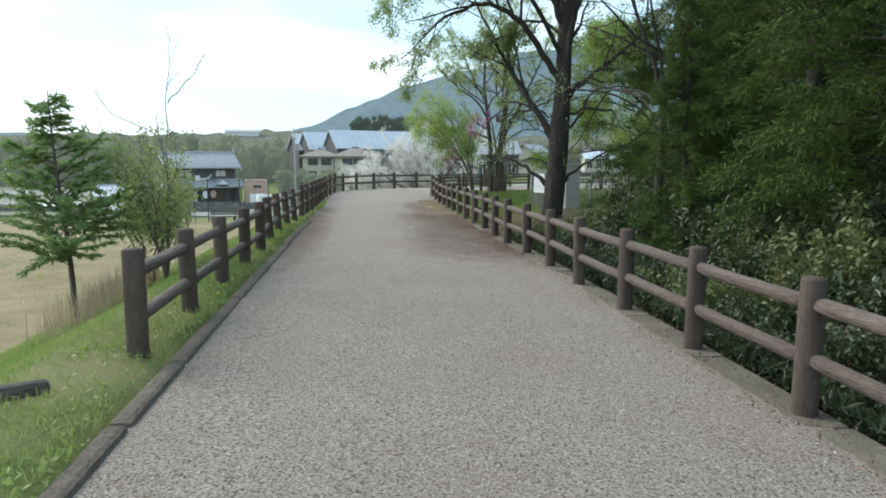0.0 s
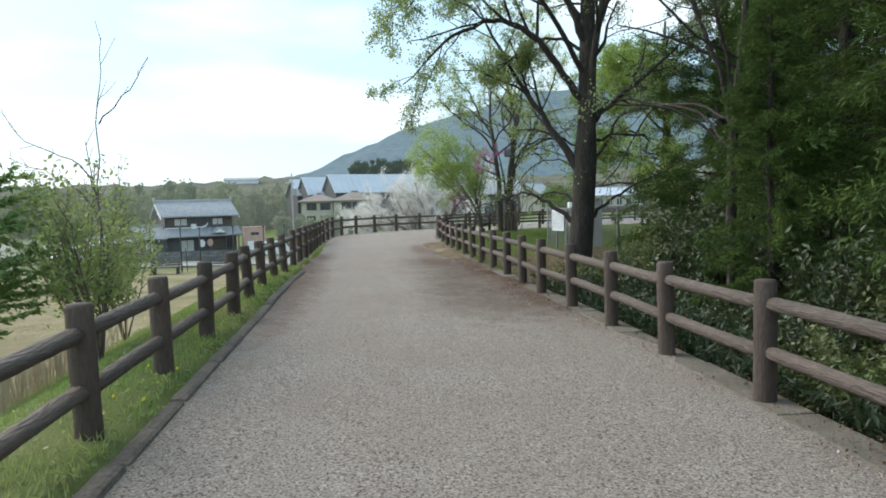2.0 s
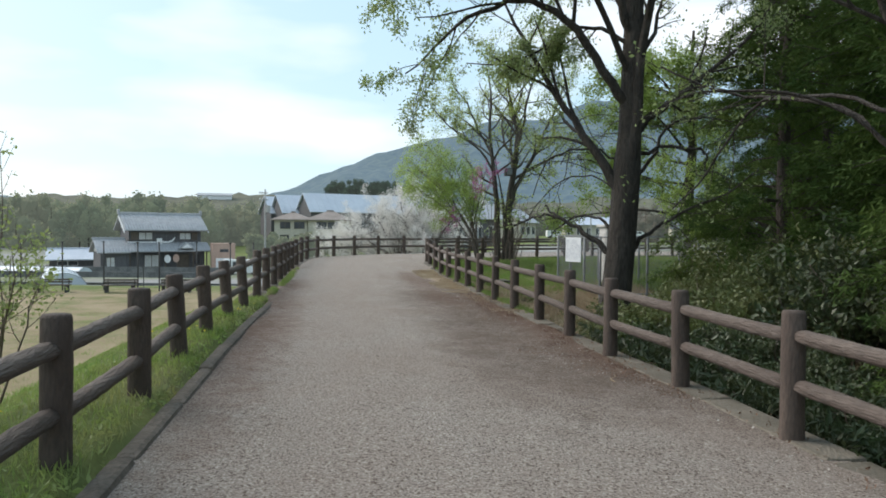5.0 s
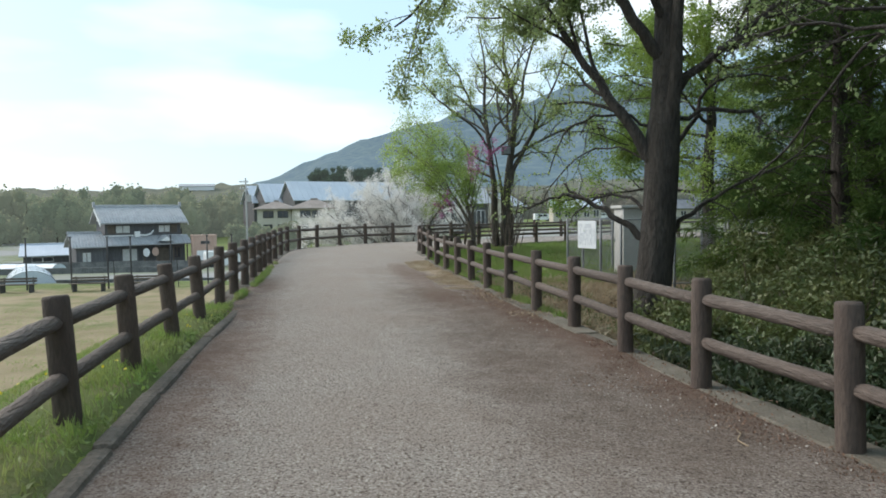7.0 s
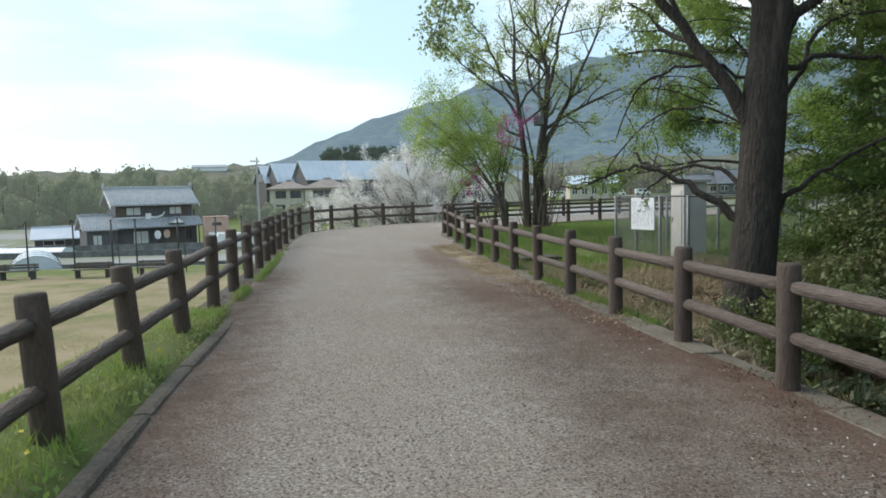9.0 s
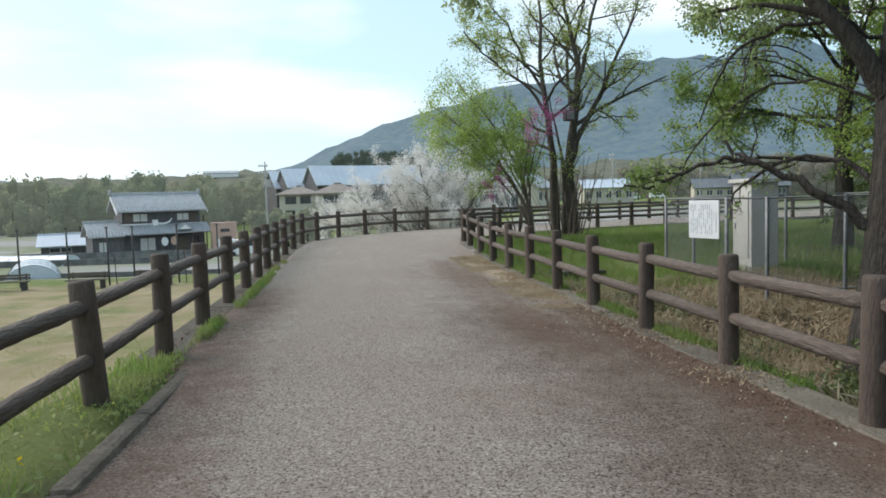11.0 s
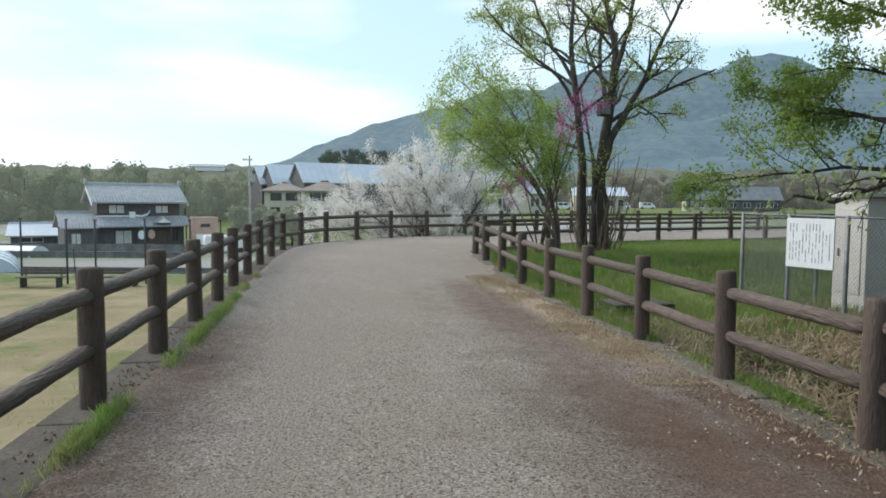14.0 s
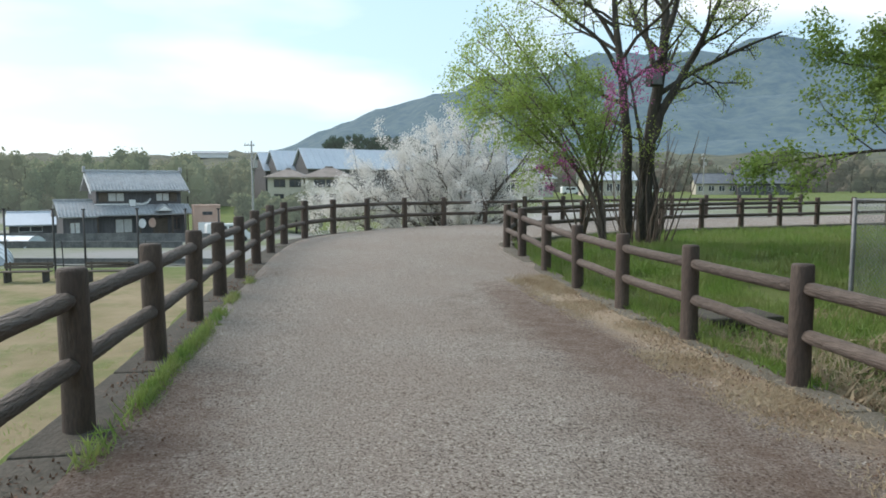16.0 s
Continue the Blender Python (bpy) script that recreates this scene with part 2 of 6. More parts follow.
M_BROWNROOF = surface("brown_roof_tile", (0.25, 0.205, 0.175), (0.33, 0.275, 0.24), None, 0.8, 6, 0.7, 0.3, 0.03)
M_DARKWALL = surface("charred_board_wall", (0.09, 0.088, 0.09), (0.15, 0.148, 0.15), (0.065, 0.063, 0.065), 1.5, 12, 0.8, 0.3, 0.01, (4, 4, 0.5))
M_DARKROOF = surface("dark_slate_tile", (0.12, 0.13, 0.145), (0.19, 0.2, 0.215), (0.08, 0.085, 0.09), 0.9, 7, 0.6, 0.3, 0.03)
M_PLASTER = surface("pale_plaster", (0.62, 0.6, 0.55), (0.7, 0.68, 0.63), (0.5, 0.48, 0.44), 1.2, 18, 0.9, 0.2, 0.004)
M_PINKWALL = surface("salmon_wall", (0.5, 0.33, 0.26), (0.57, 0.4, 0.32), None, 1.2, 18, 0.9, 0.2, 0.004)
M_WHITE = surface("white_paint", (0.74, 0.74, 0.73), (0.8, 0.8, 0.79), (0.62, 0.62, 0.6), 2, 25, 0.6, 0.1, 0.003)
M_FILM = surface("greenhouse_film", (0.5, 0.55, 0.58), (0.6, 0.65, 0.68), (0.4, 0.46, 0.5), 1, 8, 0.35, 0.1, 0.01)
M_CABINET = surface("grey_painted_concrete", (0.5, 0.49, 0.46), (0.57, 0.56, 0.53), (0.36, 0.35, 0.33), 2.5, 40, 0.85, 0.3, 0.004)
M_SIGN = surface("white_sign_face", (0.72, 0.74, 0.75), (0.77, 0.79, 0.8), (0.66, 0.68, 0.69), 2, 30, 0.5, 0.05, 0.002)
M_INK = surface("faded_ink", (0.33, 0.35, 0.42), (0.43, 0.45, 0.5), None, 8, 40, 0.7, 0.1, 0.002)
M_STEEL = surface("galvanised_steel", (0.2, 0.21, 0.22), (0.29, 0.3, 0.31), (0.12, 0.12, 0.12), 9, 60, 0.6, 0.15, 0.002, metal=0.35)
M_POLE = surface("dark_pole_paint", (0.035, 0.033, 0.032), (0.06, 0.055, 0.05), None, 6, 40, 0.6, 0.1, 0.003)
M_UTIL = surface("pole_concrete", (0.36, 0.35, 0.33), (0.44, 0.43, 0.4), None, 2, 25, 0.85, 0.2, 0.004)
M_BENCH = surface("weathered_bench_wood", (0.11, 0.085, 0.065), (0.17, 0.14, 0.11), (0.06, 0.05, 0.04), 4, 30, 0.85, 0.5, 0.006, (0.3, 1, 1), vary=0.12)
M_ASPHALT = surface("asphalt", (0.11, 0.11, 0.112), (0.16, 0.16, 0.158), (0.07, 0.07, 0.07), 0.6, 40, 0.9, 0.4, 0.006)
M_BLOCK = surface("grey_block_wall", (0.13, 0.13, 0.13), (0.24, 0.24, 0.23), (0.07, 0.07, 0.07), 0.9, 9, 0.9, 0.4, 0.02)
M_GLASS = surface("dark_window_glass", (0.05, 0.055, 0.06), (0.08, 0.085, 0.09), (0.04, 0.04, 0.045), 1, 5, 0.08, 0.02, 0.001)
M_CURTAIN = surface("pale_curtained_pane", (0.55, 0.55, 0.52), (0.65, 0.65, 0.62), None, 2, 12, 0.3, 0.05, 0.002)
M_LOG = surface("old_timber", (0.07, 0.055, 0.045), (0.11, 0.09, 0.075), (0.03, 0.025, 0.02), 5, 40, 0.9, 0.9, 0.012, (0.3, 1, 1))
# the emission colours stand in for bluish air haze over the slopes
M_MOUNTAIN = distance_mat("painted_haze_mountain", (0.012, 0.024, 0.018), (0.07, 0.085, 0.05), (0.195, 0.36, 0.56), 0.2, 0.034, 0.68)
M_FOOTHILL = distance_mat("painted_haze_foothill", (0.04, 0.045, 0.026), (0.11, 0.105, 0.055), (0.32, 0.4, 0.42), 0.06, 0.09)


# ---- geometry helpers ----
def mesh_from(name, verts, faces, smooth=False):
    me = bpy.data.meshes.new(name)
    me.from_pydata(np.asarray(verts).tolist(), [], faces if isinstance(faces, list) else np.asarray(faces).tolist())
    if smooth:
        me.polygons.foreach_set("use_smooth", np.ones(len(me.polygons), dtype=bool))
    me.update()
    return me


def part(name, shape, material, parent=None, label=""):
    """Links a bmesh or a mesh as one mesh object under a thing or a part."""
    if isinstance(shape, bmesh.types.BMesh):
        me = bpy.data.meshes.new(name)
        shape.to_mesh(me)
        shape.free()
    else:
        me = shape
    if not me.materials:
        me.materials.append(material)
    ob = new(name, me)
    ob.parent = parent
    return tagged(ob, label)


def thing(name, at=(0, 0, 0), rz=0.0, label="", category="", group="", kind=""):
    ob = new(name)
    ob.empty_display_size = 0.2
    ob.matrix_basis = pose(*at, 0, 0, rz)
    return tagged(ob, label, category, group, kind)


def box(bm, x0, x1, y0, y1, z0, z1, bevel=0.0):
    geo = bmesh.ops.create_cube(bm, size=1.0, matrix=Matrix.LocRotScale(((x0 + x1) / 2, (y0 + y1) / 2, (z0 + z1) / 2), None, (abs(x1 - x0), abs(y1 - y0), abs(z1 - z0))))
    if bevel:
        bmesh.ops.bevel(bm, geom=list({e for v in geo["verts"] for e in v.link_edges}), offset=bevel, segments=2, profile=0.5, affect="EDGES")
    return bm


def boxed(*a, bevel=0.0):
    return box(bmesh.new(), *a, bevel=bevel)


def prism(profile, y0, y1, axis="y"):
    """A closed outline in x and z, drawn out along y (or along x, the outline then in y and z)."""
    k = len(profile)
    v = [(p, y0, q) if axis == "y" else (y0, p, q) for p, q in profile] + [(p, y1, q) if axis == "y" else (y1, p, q) for p, q in profile]
    bm = bmesh.new()
    vs = [bm.verts.new(c) for c in v]
    bm.faces.new(vs[:k])
    bm.faces.new(vs[k:][::-1])
    for i in range(k):
        bm.faces.new((vs[i], vs[k + i], vs[k + (i + 1) % k], vs[(i + 1) % k]))
    bmesh.ops.recalc_face_normals(bm, faces=bm.faces)
    return bm


def tubes(limbs, name="limbs"):
    """One mesh of tapered tubes: limbs are (points, radii)."""
    V, F = [], []
    for pts, rad in limbs:
        p = np.asarray(pts, float)
        r = np.asarray(rad, float)
        k = 9 if r[0] > 0.1 else 6 if r[0] > 0.03 else 4 if r[0] > 0.02 else 3
        tan = np.gradient(p, axis=0)
        tan /= np.linalg.norm(tan, axis=1)[:, None] + 1e-9
        up = np.array([0.31, 0.95, 0.05]) if abs(tan[0][2]) > 0.8 else np.array([0, 0, 1.0])
        a = np.cross(tan, up)
        a /= np.linalg.norm(a, axis=1)[:, None] + 1e-9
        b = np.cross(tan, a)
        base = len(V)
        for i in range(len(p)):
            for j in range(k):
                ang = 2 * math.pi * j / k
                V.append(p[i] + r[i] * (math.cos(ang) * a[i] + math.sin(ang) * b[i]))
        for i in range(len(p) - 1):
            for j in range(k):
                F.append((base + i * k + j, base + i * k + (j + 1) % k, base + (i + 1) * k + (j + 1) % k, base + (i + 1) * k + j))
        F.append(tuple(base + (len(p) - 1) * k + j for j in range(k)))
    return mesh_from(name, V, F, True)


def leaf_mesh(name, centres, length, width, rng, lean=None, flat=0.0, scatter=0.35):
    """Small folded rhombic leaves at the given places. lean: their mean direction."""
    c = np.asarray(centres, float)
    k = len(c)
    d = rng.normal(size=(k, 3))
    if lean is not None:
        d = d * scatter + np.asarray(lean)
    d /= np.linalg.norm(d, axis=1)[:, None] + 1e-9
    n = rng.normal(size=(k, 3))
    n[:, 2] += flat
    s = np.cross(d, n)
    s /= np.linalg.norm(s, axis=1)[:, None] + 1e-9
    n = np.cross(s, d)
    L = (length * rng.uniform(0.65, 1.25, k))[:, None]
    W = (width * rng.uniform(0.7, 1.2, k))[:, None]
    v = np.stack([c - d * L * 0.5, c + s * W * 0.5 + n * W * 0.12, c + d * L * 0.5, c - s * W * 0.5 + n * W * 0.12], 1).reshape(-1, 3)
    return mesh_from(name, v, np.arange(4 * k).reshape(k, 4))


def rotate_about(v, axis, ang):
    axis = axis / (np.linalg.norm(axis) + 1e-9)
    return v * math.cos(ang) + np.cross(axis, v) * math.sin(ang) + axis * np.dot(axis, v) * (1 - math.cos(ang))


def shoot(rng, start, way, length, n, wob, lift):
    """A wandering limb from start: its points."""
    p, d = np.array(start, float), np.array(way, float)
    pts = [p.copy()]
    for i in range(n):
        d = d + rng.normal(size=3) * wob + np.array([0, 0, lift])
        d /= np.linalg.norm(d)
        p = p + d * length / n
        pts.append(p.copy())
    return np.array(pts)


def along(pts, s):
    f = s * (len(pts) - 1)
    i = min(int(f), len(pts) - 2)
    return pts[i] + (pts[i + 1] - pts[i]) * (f - i), (pts[i + 1] - pts[i]) / (np.linalg.norm(pts[i + 1] - pts[i]) + 1e-9)


def ramify(rng, limb, rad, depth, out, tips, counts, ratio=0.55, spread=(0.5, 1.0), lift=0.06, wob=0.16, lo=0.3, fixed=None):
    """Adds a limb and its side shoots to out; the last order's points go to tips."""
    pts = np.asarray(limb, float)
    r0, r1 = rad
    out.append((pts, np.linspace(r0, r1, len(pts))))
    span = np.linalg.norm(np.diff(pts, axis=0), axis=1).sum()
    if depth == 0:
        tips.append(pts)
        return
    k = counts[0]
    for i in range(k):
        s = lo + (1 - lo) * (i + rng.uniform(0.1, 0.9)) / k
        p, d = along(pts, s)
        side = np.cross(d, rng.normal(size=3))
        w = rotate_about(d, side, rng.uniform(*spread))
        ln = (fixed or span) * ratio * (1.1 - 0.45 * s) * rng.uniform(0.7, 1.25)
        r = max(0.0035, min((r0 + (r1 - r0) * s) * 0.55, ln * 0.03))
        ramify(rng, shoot(rng, p, w, ln, 4 if depth > 1 else 3, wob, lift), (r, max(0.0025, r * 0.35)), depth - 1, out, tips, counts[1:], ratio, spread, lift, wob, 0.2)


def on_tips(rng, tips, per, jitter):
    P = np.concatenate([np.stack([along(t, s)[0] for s in rng.uniform(0.15, 1.0, per)]) for t in tips])
    return P + rng.normal(size=P.shape) * jitter


def smooth(v, a, b):
    u = np.clip((v - a) / (b - a), 0, 1)
    return u * u * (3 - 2 * u)


# ---- plan: the two edges of the path ----
LEFT = [(-1.14, -4), (-2.19, 4.8), (-2.9, 10.75), (-3.27, 13.8), (-3.75, 18.26), (-4.19, 22.8), (-4.59, 26.1), (-4.95, 30.5), (-4.85, 33.4), (-3.75, 36.1), (-1.7, 38.3), (0.9, 39.8), (3.7, 41.1), (9, 43), (18, 46)]
RIGHT = [(2.95, -4), (2.17, 4.8), (1.64, 10.75), (1.26, 13.8), (0.76, 18.26), (0.3, 22.8), (-0.05, 26.1), (-0.35, 29.3), (-0.5, 31.2), (-0.3, 32.6), (0.6, 34), (2.2, 35.4), (4.7, 36.9), (9, 38.6), (18, 41.5)]


def spline(ctrl, per=24):
    c = np.array([2 * np.array(ctrl[0]) - np.array(ctrl[1]), *map(np.array, ctrl), 2 * np.array(ctrl[-1]) - np.array(ctrl[-2])], float)
    out = []
    for i in range(1, len(c) - 2):
        a, b, d, e = c[i - 1], c[i], c[i + 1], c[i + 2]
        for u in np.arange(per) / per:
            out.append(0.5 * (2 * b + (d - a) * u + (2 * a - 5 * b + 4 * d - e) * u * u + (3 * b - a - 3 * d + e) * u ** 3))
    return np.array(out + [c[-2]])


EDGE_L, EDGE_R = spline(LEFT), spline(RIGHT)


def z_left(y):
    """Height of the outer fence's foot."""
    return 0.17 - 0.07 * smooth(y, 14, 19) + 0.09 * smooth(y, 27, 32)


def z_right(y):
    """Height of the inner fence's foot."""
    return -0.03 + 0.17 * smooth(y, 26, 31.5)


def z_outer_path(y):
    return z_left(y) - 0.07 * (1 - smooth(y, 16, 19)) - 0.02


def nearest(edge, x, y):
    """Signed distance (plus: to the edge's left) and the index of the edge's nearest point."""
    e = edge[::2]
    d2 = (x[:, None] - e[None, :, 0]) ** 2 + (y[:, None] - e[None, :, 1]) ** 2
    i = d2.argmin(1)
    j = np.clip(i, 1, len(e) - 2)
    t = e[j + 1] - e[j - 1]
    t /= np.linalg.norm(t, axis=1)[:, None]
    off = np.stack([x, y], 1) - e[i]
    side = t[:, 0] * off[:, 1] - t[:, 1] * off[:, 0]
    dist = np.sqrt(d2[np.arange(len(i)), i])
    return np.where(side > 0, 1, -1) * np.where(dist < 0.6, np.abs(side), dist), e[i]


def lay(x, y):
    """Height of the ground, and the distances outside the left and the right edge."""
    x, y = np.atleast_1d(np.asarray(x, float)), np.atleast_1d(np.asarray(y, float))
    dl, el = nearest(EDGE_L, x, y)
    dr, er = nearest(EDGE_R, x, y)
    dr = -dr
    bump = np.array([noise.noise((a * 0.35, b * 0.35, 0.0)) for a, b in zip(x, y)]) * 0.08
    field = -2.3 - 1.3 * smooth(y, 48, 64) - 1.0 * smooth(y, 70, 95) + 0.9 * smooth(y, 106, 130)
    plain = field + (-0.75 - field) * smooth(x, -1, 16)
    zl, zr = z_left(el[:, 1]), z_right(er[:, 1])
    steep = 0.5 + 2.0 * smooth(el[:, 1], 15, 19) - 1.8 * smooth(el[:, 1], 33, 36)
    outer = np.maximum(plain + bump, zl - 0.06 * smooth(el[:, 1], 17.6, 18.6) - np.maximum(dl - 0.55 + 0.25 * smooth(el[:, 1], 15, 19), 0) * steep)
    low = -0.45 - 0.45 * smooth(y, 14.5, 17) * (1 - smooth(y, 20.5, 23.5)) + 0.2 * smooth(y, 23, 25) + 0.3 * smooth(y, 26, 31)
    inner = np.maximum(low + bump * smooth(dr, 0.3, 1.2), zr - 0.02 - np.maximum(dr - 0.16, 0) * 0.9)
    inner = inner + (plain - inner) * smooth(dr, 25, 60)
    u = np.clip(-dr / np.maximum(-dr - dl, 0.5), 0, 1)
    bed = (z_outer_path(el[:, 1]) - 0.02) * u + (zr - 0.01) * (1 - u) - 0.12
    z = np.where(dl > -0.5, outer, np.where(dr > 0, inner, bed))
    z = np.where((dl > -0.5) & (dl <= 0), zl - 0.015 - 0.3 * smooth(-dl, 0.2, 0.42), z)
    return z, dl, dr


def rest(x, y):
    return float(lay([x], [y])[0][0])


# ---- ground, one sheet to the horizon ----
def graded(lo, hi, step, far, grow=1.28):
    a = list(np.arange(lo, hi, step))
    s, v = step, a[-1]
    while v < far:
        s *= grow
        v += s
        a.append(v)
    s, v = step, a[0]
    while v > -far:
        s *= grow
        v -= s
        a.insert(0, v)
    return np.array(a)


def build_ground():
    xs, ys = graded(-14, 9, 0.22, 3600), graded(-4, 46, 0.3, 3600)
    X, Y = np.meshgrid(xs, ys)
    x, y = X.ravel(), Y.ravel()
    z, dl, dr = lay(x, y)
    nx, ny = len(xs), len(ys)
    idx = np.arange(nx * ny).reshape(ny, nx)
    F = np.stack([idx[:-1, :-1], idx[:-1, 1:], idx[1:, 1:], idx[1:, :-1]], -1).reshape(-1, 4)
    me = mesh_from("ground", np.stack([x, y, z], 1), F, True)
    soil = (0.36 * (1 - smooth(y, 4.2, 6.0)) + 0.28 * smooth(y, 6.5, 9) * (1 - smooth(y, 17.5, 18.5))) * np.where((dl > -0.5) & (dl < 1.4), 1.0, 0.0) + np.where(dl > 0, smooth(dl, 3.6 - 2.3 * smooth(y, 15, 19), 6.0 - 3.4 * smooth(y, 15, 19)) * (0.9 - 0.2 * smooth(y, 20, 34)) * (1 - smooth(y, 44, 50)), 0.0)
    mulch = np.where(dr > 0, 0.85 * (1 - smooth(y, 22, 27)) + 0.45 * smooth(dr, 0.3, 0.8) * (1 - smooth(dr, 1.5, 3.2)) * (1 - smooth(y, 26, 29)), 0.0)
    plots = smooth(y, 48, 52) * (1 - smooth(y, 103, 109) * smooth(x, -62, -46)) * np.where(dl > 0, 1, 0) * 0.9
    for name, v in (("soil", soil), ("mulch", mulch), ("plots", plots)):
        me.attributes.new(name, "FLOAT", "POINT").data.foreach_set("value", v.astype(np.float32))
    return tagged(part("ground", me, M_GROUND), "grass, sandy field and plots below the raised path", "ground", kind="structure")


def build_path():
    across = 26
    L, R = EDGE_L, EDGE_R
    t = np.gradient(L, axis=0)
    t /= np.linalg.norm(t, axis=1)[:, None]
    inset = 0.14 * (1 - smooth(L[:, 1], 17.2, 17.9)) + 0.16
    L = L + np.stack([t[:, 1], -t[:, 0]], 1) * inset[:, None]
    V, damp, litter, straw = [], [], [], []
    for i in range(len(L)):
        for j in range(across + 1):
            u = j / across
            p = L[i] + (R[i] - L[i]) * u
            za, zb = z_outer_path(L[i][1]) + 0.022, z_right(R[i][1])
            V.append((p[0], p[1], za + (zb - za) * u + 0.015 * noise.noise((p[0] * 0.7, p[1] * 0.7, 3.0)) + 0.02 * math.sin(math.pi * u)))
            y, x = p[1], p[0]
            n = 0.5 + 0.5 * noise.noise((x * 0.6, y * 0.35, 7.0))
            wide = smooth(y, 8, 13) * (1 - 0.45 * smooth(y, 18.5, 23)) * (1 - smooth(y, 25, 29))
            damp.append(float(wide * smooth(u, 0.38, 0.72) * (0.65 + 0.5 * n) + 0.18 * wide * n))
            l1 = (1 - smooth(u, 0.05, 0.26)) * (0.3 + 0.58 * smooth(y, 6, 13)) * (1 - smooth(y, 20, 26))
            l2 = smooth(u, 0.74, 0.95) * smooth(y, 10, 14) * (1 - smooth(y, 21.5, 25)) * 0.9
            l3 = smooth(u, 0.6, 0.74) * (1 - smooth(u, 0.8, 0.9)) * smooth(y, 16, 19) * (1 - smooth(y, 26, 29)) * 0.8
            litter.append(float(max(l1, l2, l3) * (0.7 + 0.6 * n)))
            s1 = smooth(u, 0.8, 0.9) * smooth(y, 20.0, 22.0) * (1 - smooth(y, 26.5, 29)) * 1.15
            straw.append(float(s1 * (0.75 + 0.4 * n)))
    k = across + 1
    F = [(i * k + j, i * k + j + 1, (i + 1) * k + j + 1, (i + 1) * k + j) for i in range(len(L) - 1) for j in range(across)]
    me = mesh_from("path", V, F, True)
    for name, v in (("damp", damp), ("litter", litter), ("straw", straw)):
        me.attributes.new(name, "FLOAT", "POINT").data.foreach_set("value", np.array(v, np.float32))
    return tagged(part("path", me, M_PATH), "grey-beige compacted gravel footpath with damp stains", "path", kind="structure")


build_ground()
build_path()


def path_z(x, y):
    dl, el = nearest(EDGE_L, np.array([x]), np.array([y]))
    dr, er = nearest(EDGE_R, np.array([x]), np.array([y]))
    u = float(np.clip(dr[0] / max(dr[0] - dl[0], 0.5), 0, 1))
    return float(z_outer_path(el[0][1]) * u + z_right(er[0][1]) * (1 - u))


# ---- log-look fences along both edges ----
def spaced(edge, start, step, count):
    seg = np.linalg.norm(np.diff(edge, axis=0), axis=1)
    s = np.concatenate([[0], np.cumsum(seg)])
    s0 = np.interp(start, edge[:, 1], s)
    want = s0 + step * np.arange(count)
    want = want[(want >= 0) & (want <= s[-1])]
    return np.stack([np.interp(want, s, edge[:, 0]), np.interp(want, s, edge[:, 1])], 1)


def post_mesh():
    k = 16
    prof = [(0.081, -0.35), (0.079, 0.02), (0.076, 0.3), (0.077, 0.62), (0.075, 0.841), (0.067, 0.858), (0.0, 0.862)]
    V, F = [], []
    rng = np.random.default_rng(5)
    wob = rng.normal(size=k) * 0.0022
    for r, z in prof[:-1]:
        for j in range(k):
            a = 2 * math.pi * j / k
            rr = r + wob[j] + rng.normal() * 0.0008
            V.append((rr * math.cos(a), rr * math.sin(a), z))
    V.append((0, 0, prof[-1][1]))
    n = len(prof) - 1
    for i in range(n - 1):
        F += [(i * k + j, i * k + (j + 1) % k, (i + 1) * k + (j + 1) % k, (i + 1) * k + j) for j in range(k)]
    F += [((n - 1) * k + j, (n - 1) * k + (j + 1) % k, n * k) for j in range(k)]
    return mesh_from("post", V, F, True)


def rail_mesh(seed):
    """A rail of unit length along y, slightly crooked, with bark ridges and rounded ends."""
    k, m = 12, 15
    rng = np.random.default_rng(seed)
    V, F = [], []
    for i in range(m + 1):
        y = i / m
        r0 = 0.049 * (0.72 if i in (0, m) else 1.0)
        cx, cz = 0.004 * math.sin(5 * y + seed), 0.004 * math.cos(4 * y + seed)
        for j in range(k):
            a = 2 * math.pi * j / k
            r = r0 + 0.0028 * math.sin(3 * a + seed) + rng.normal() * 0.0016
            V.append((cx + r * math.cos(a), y, cz + r * math.sin(a)))
    for i in range(m):
        F += [(i * k + j, (i + 1) * k + j, (i + 1) * k + (j + 1) % k, i * k + (j + 1) % k) for j in range(k)]
    F.append(tuple(range(k)))
    F.append(tuple(m * k + j for j in range(k))[::-1])
    return mesh_from("rail", V, F, True)


POST = post_mesh()
RAILS = [rail_mesh(s) for s in (1, 2, 3)]


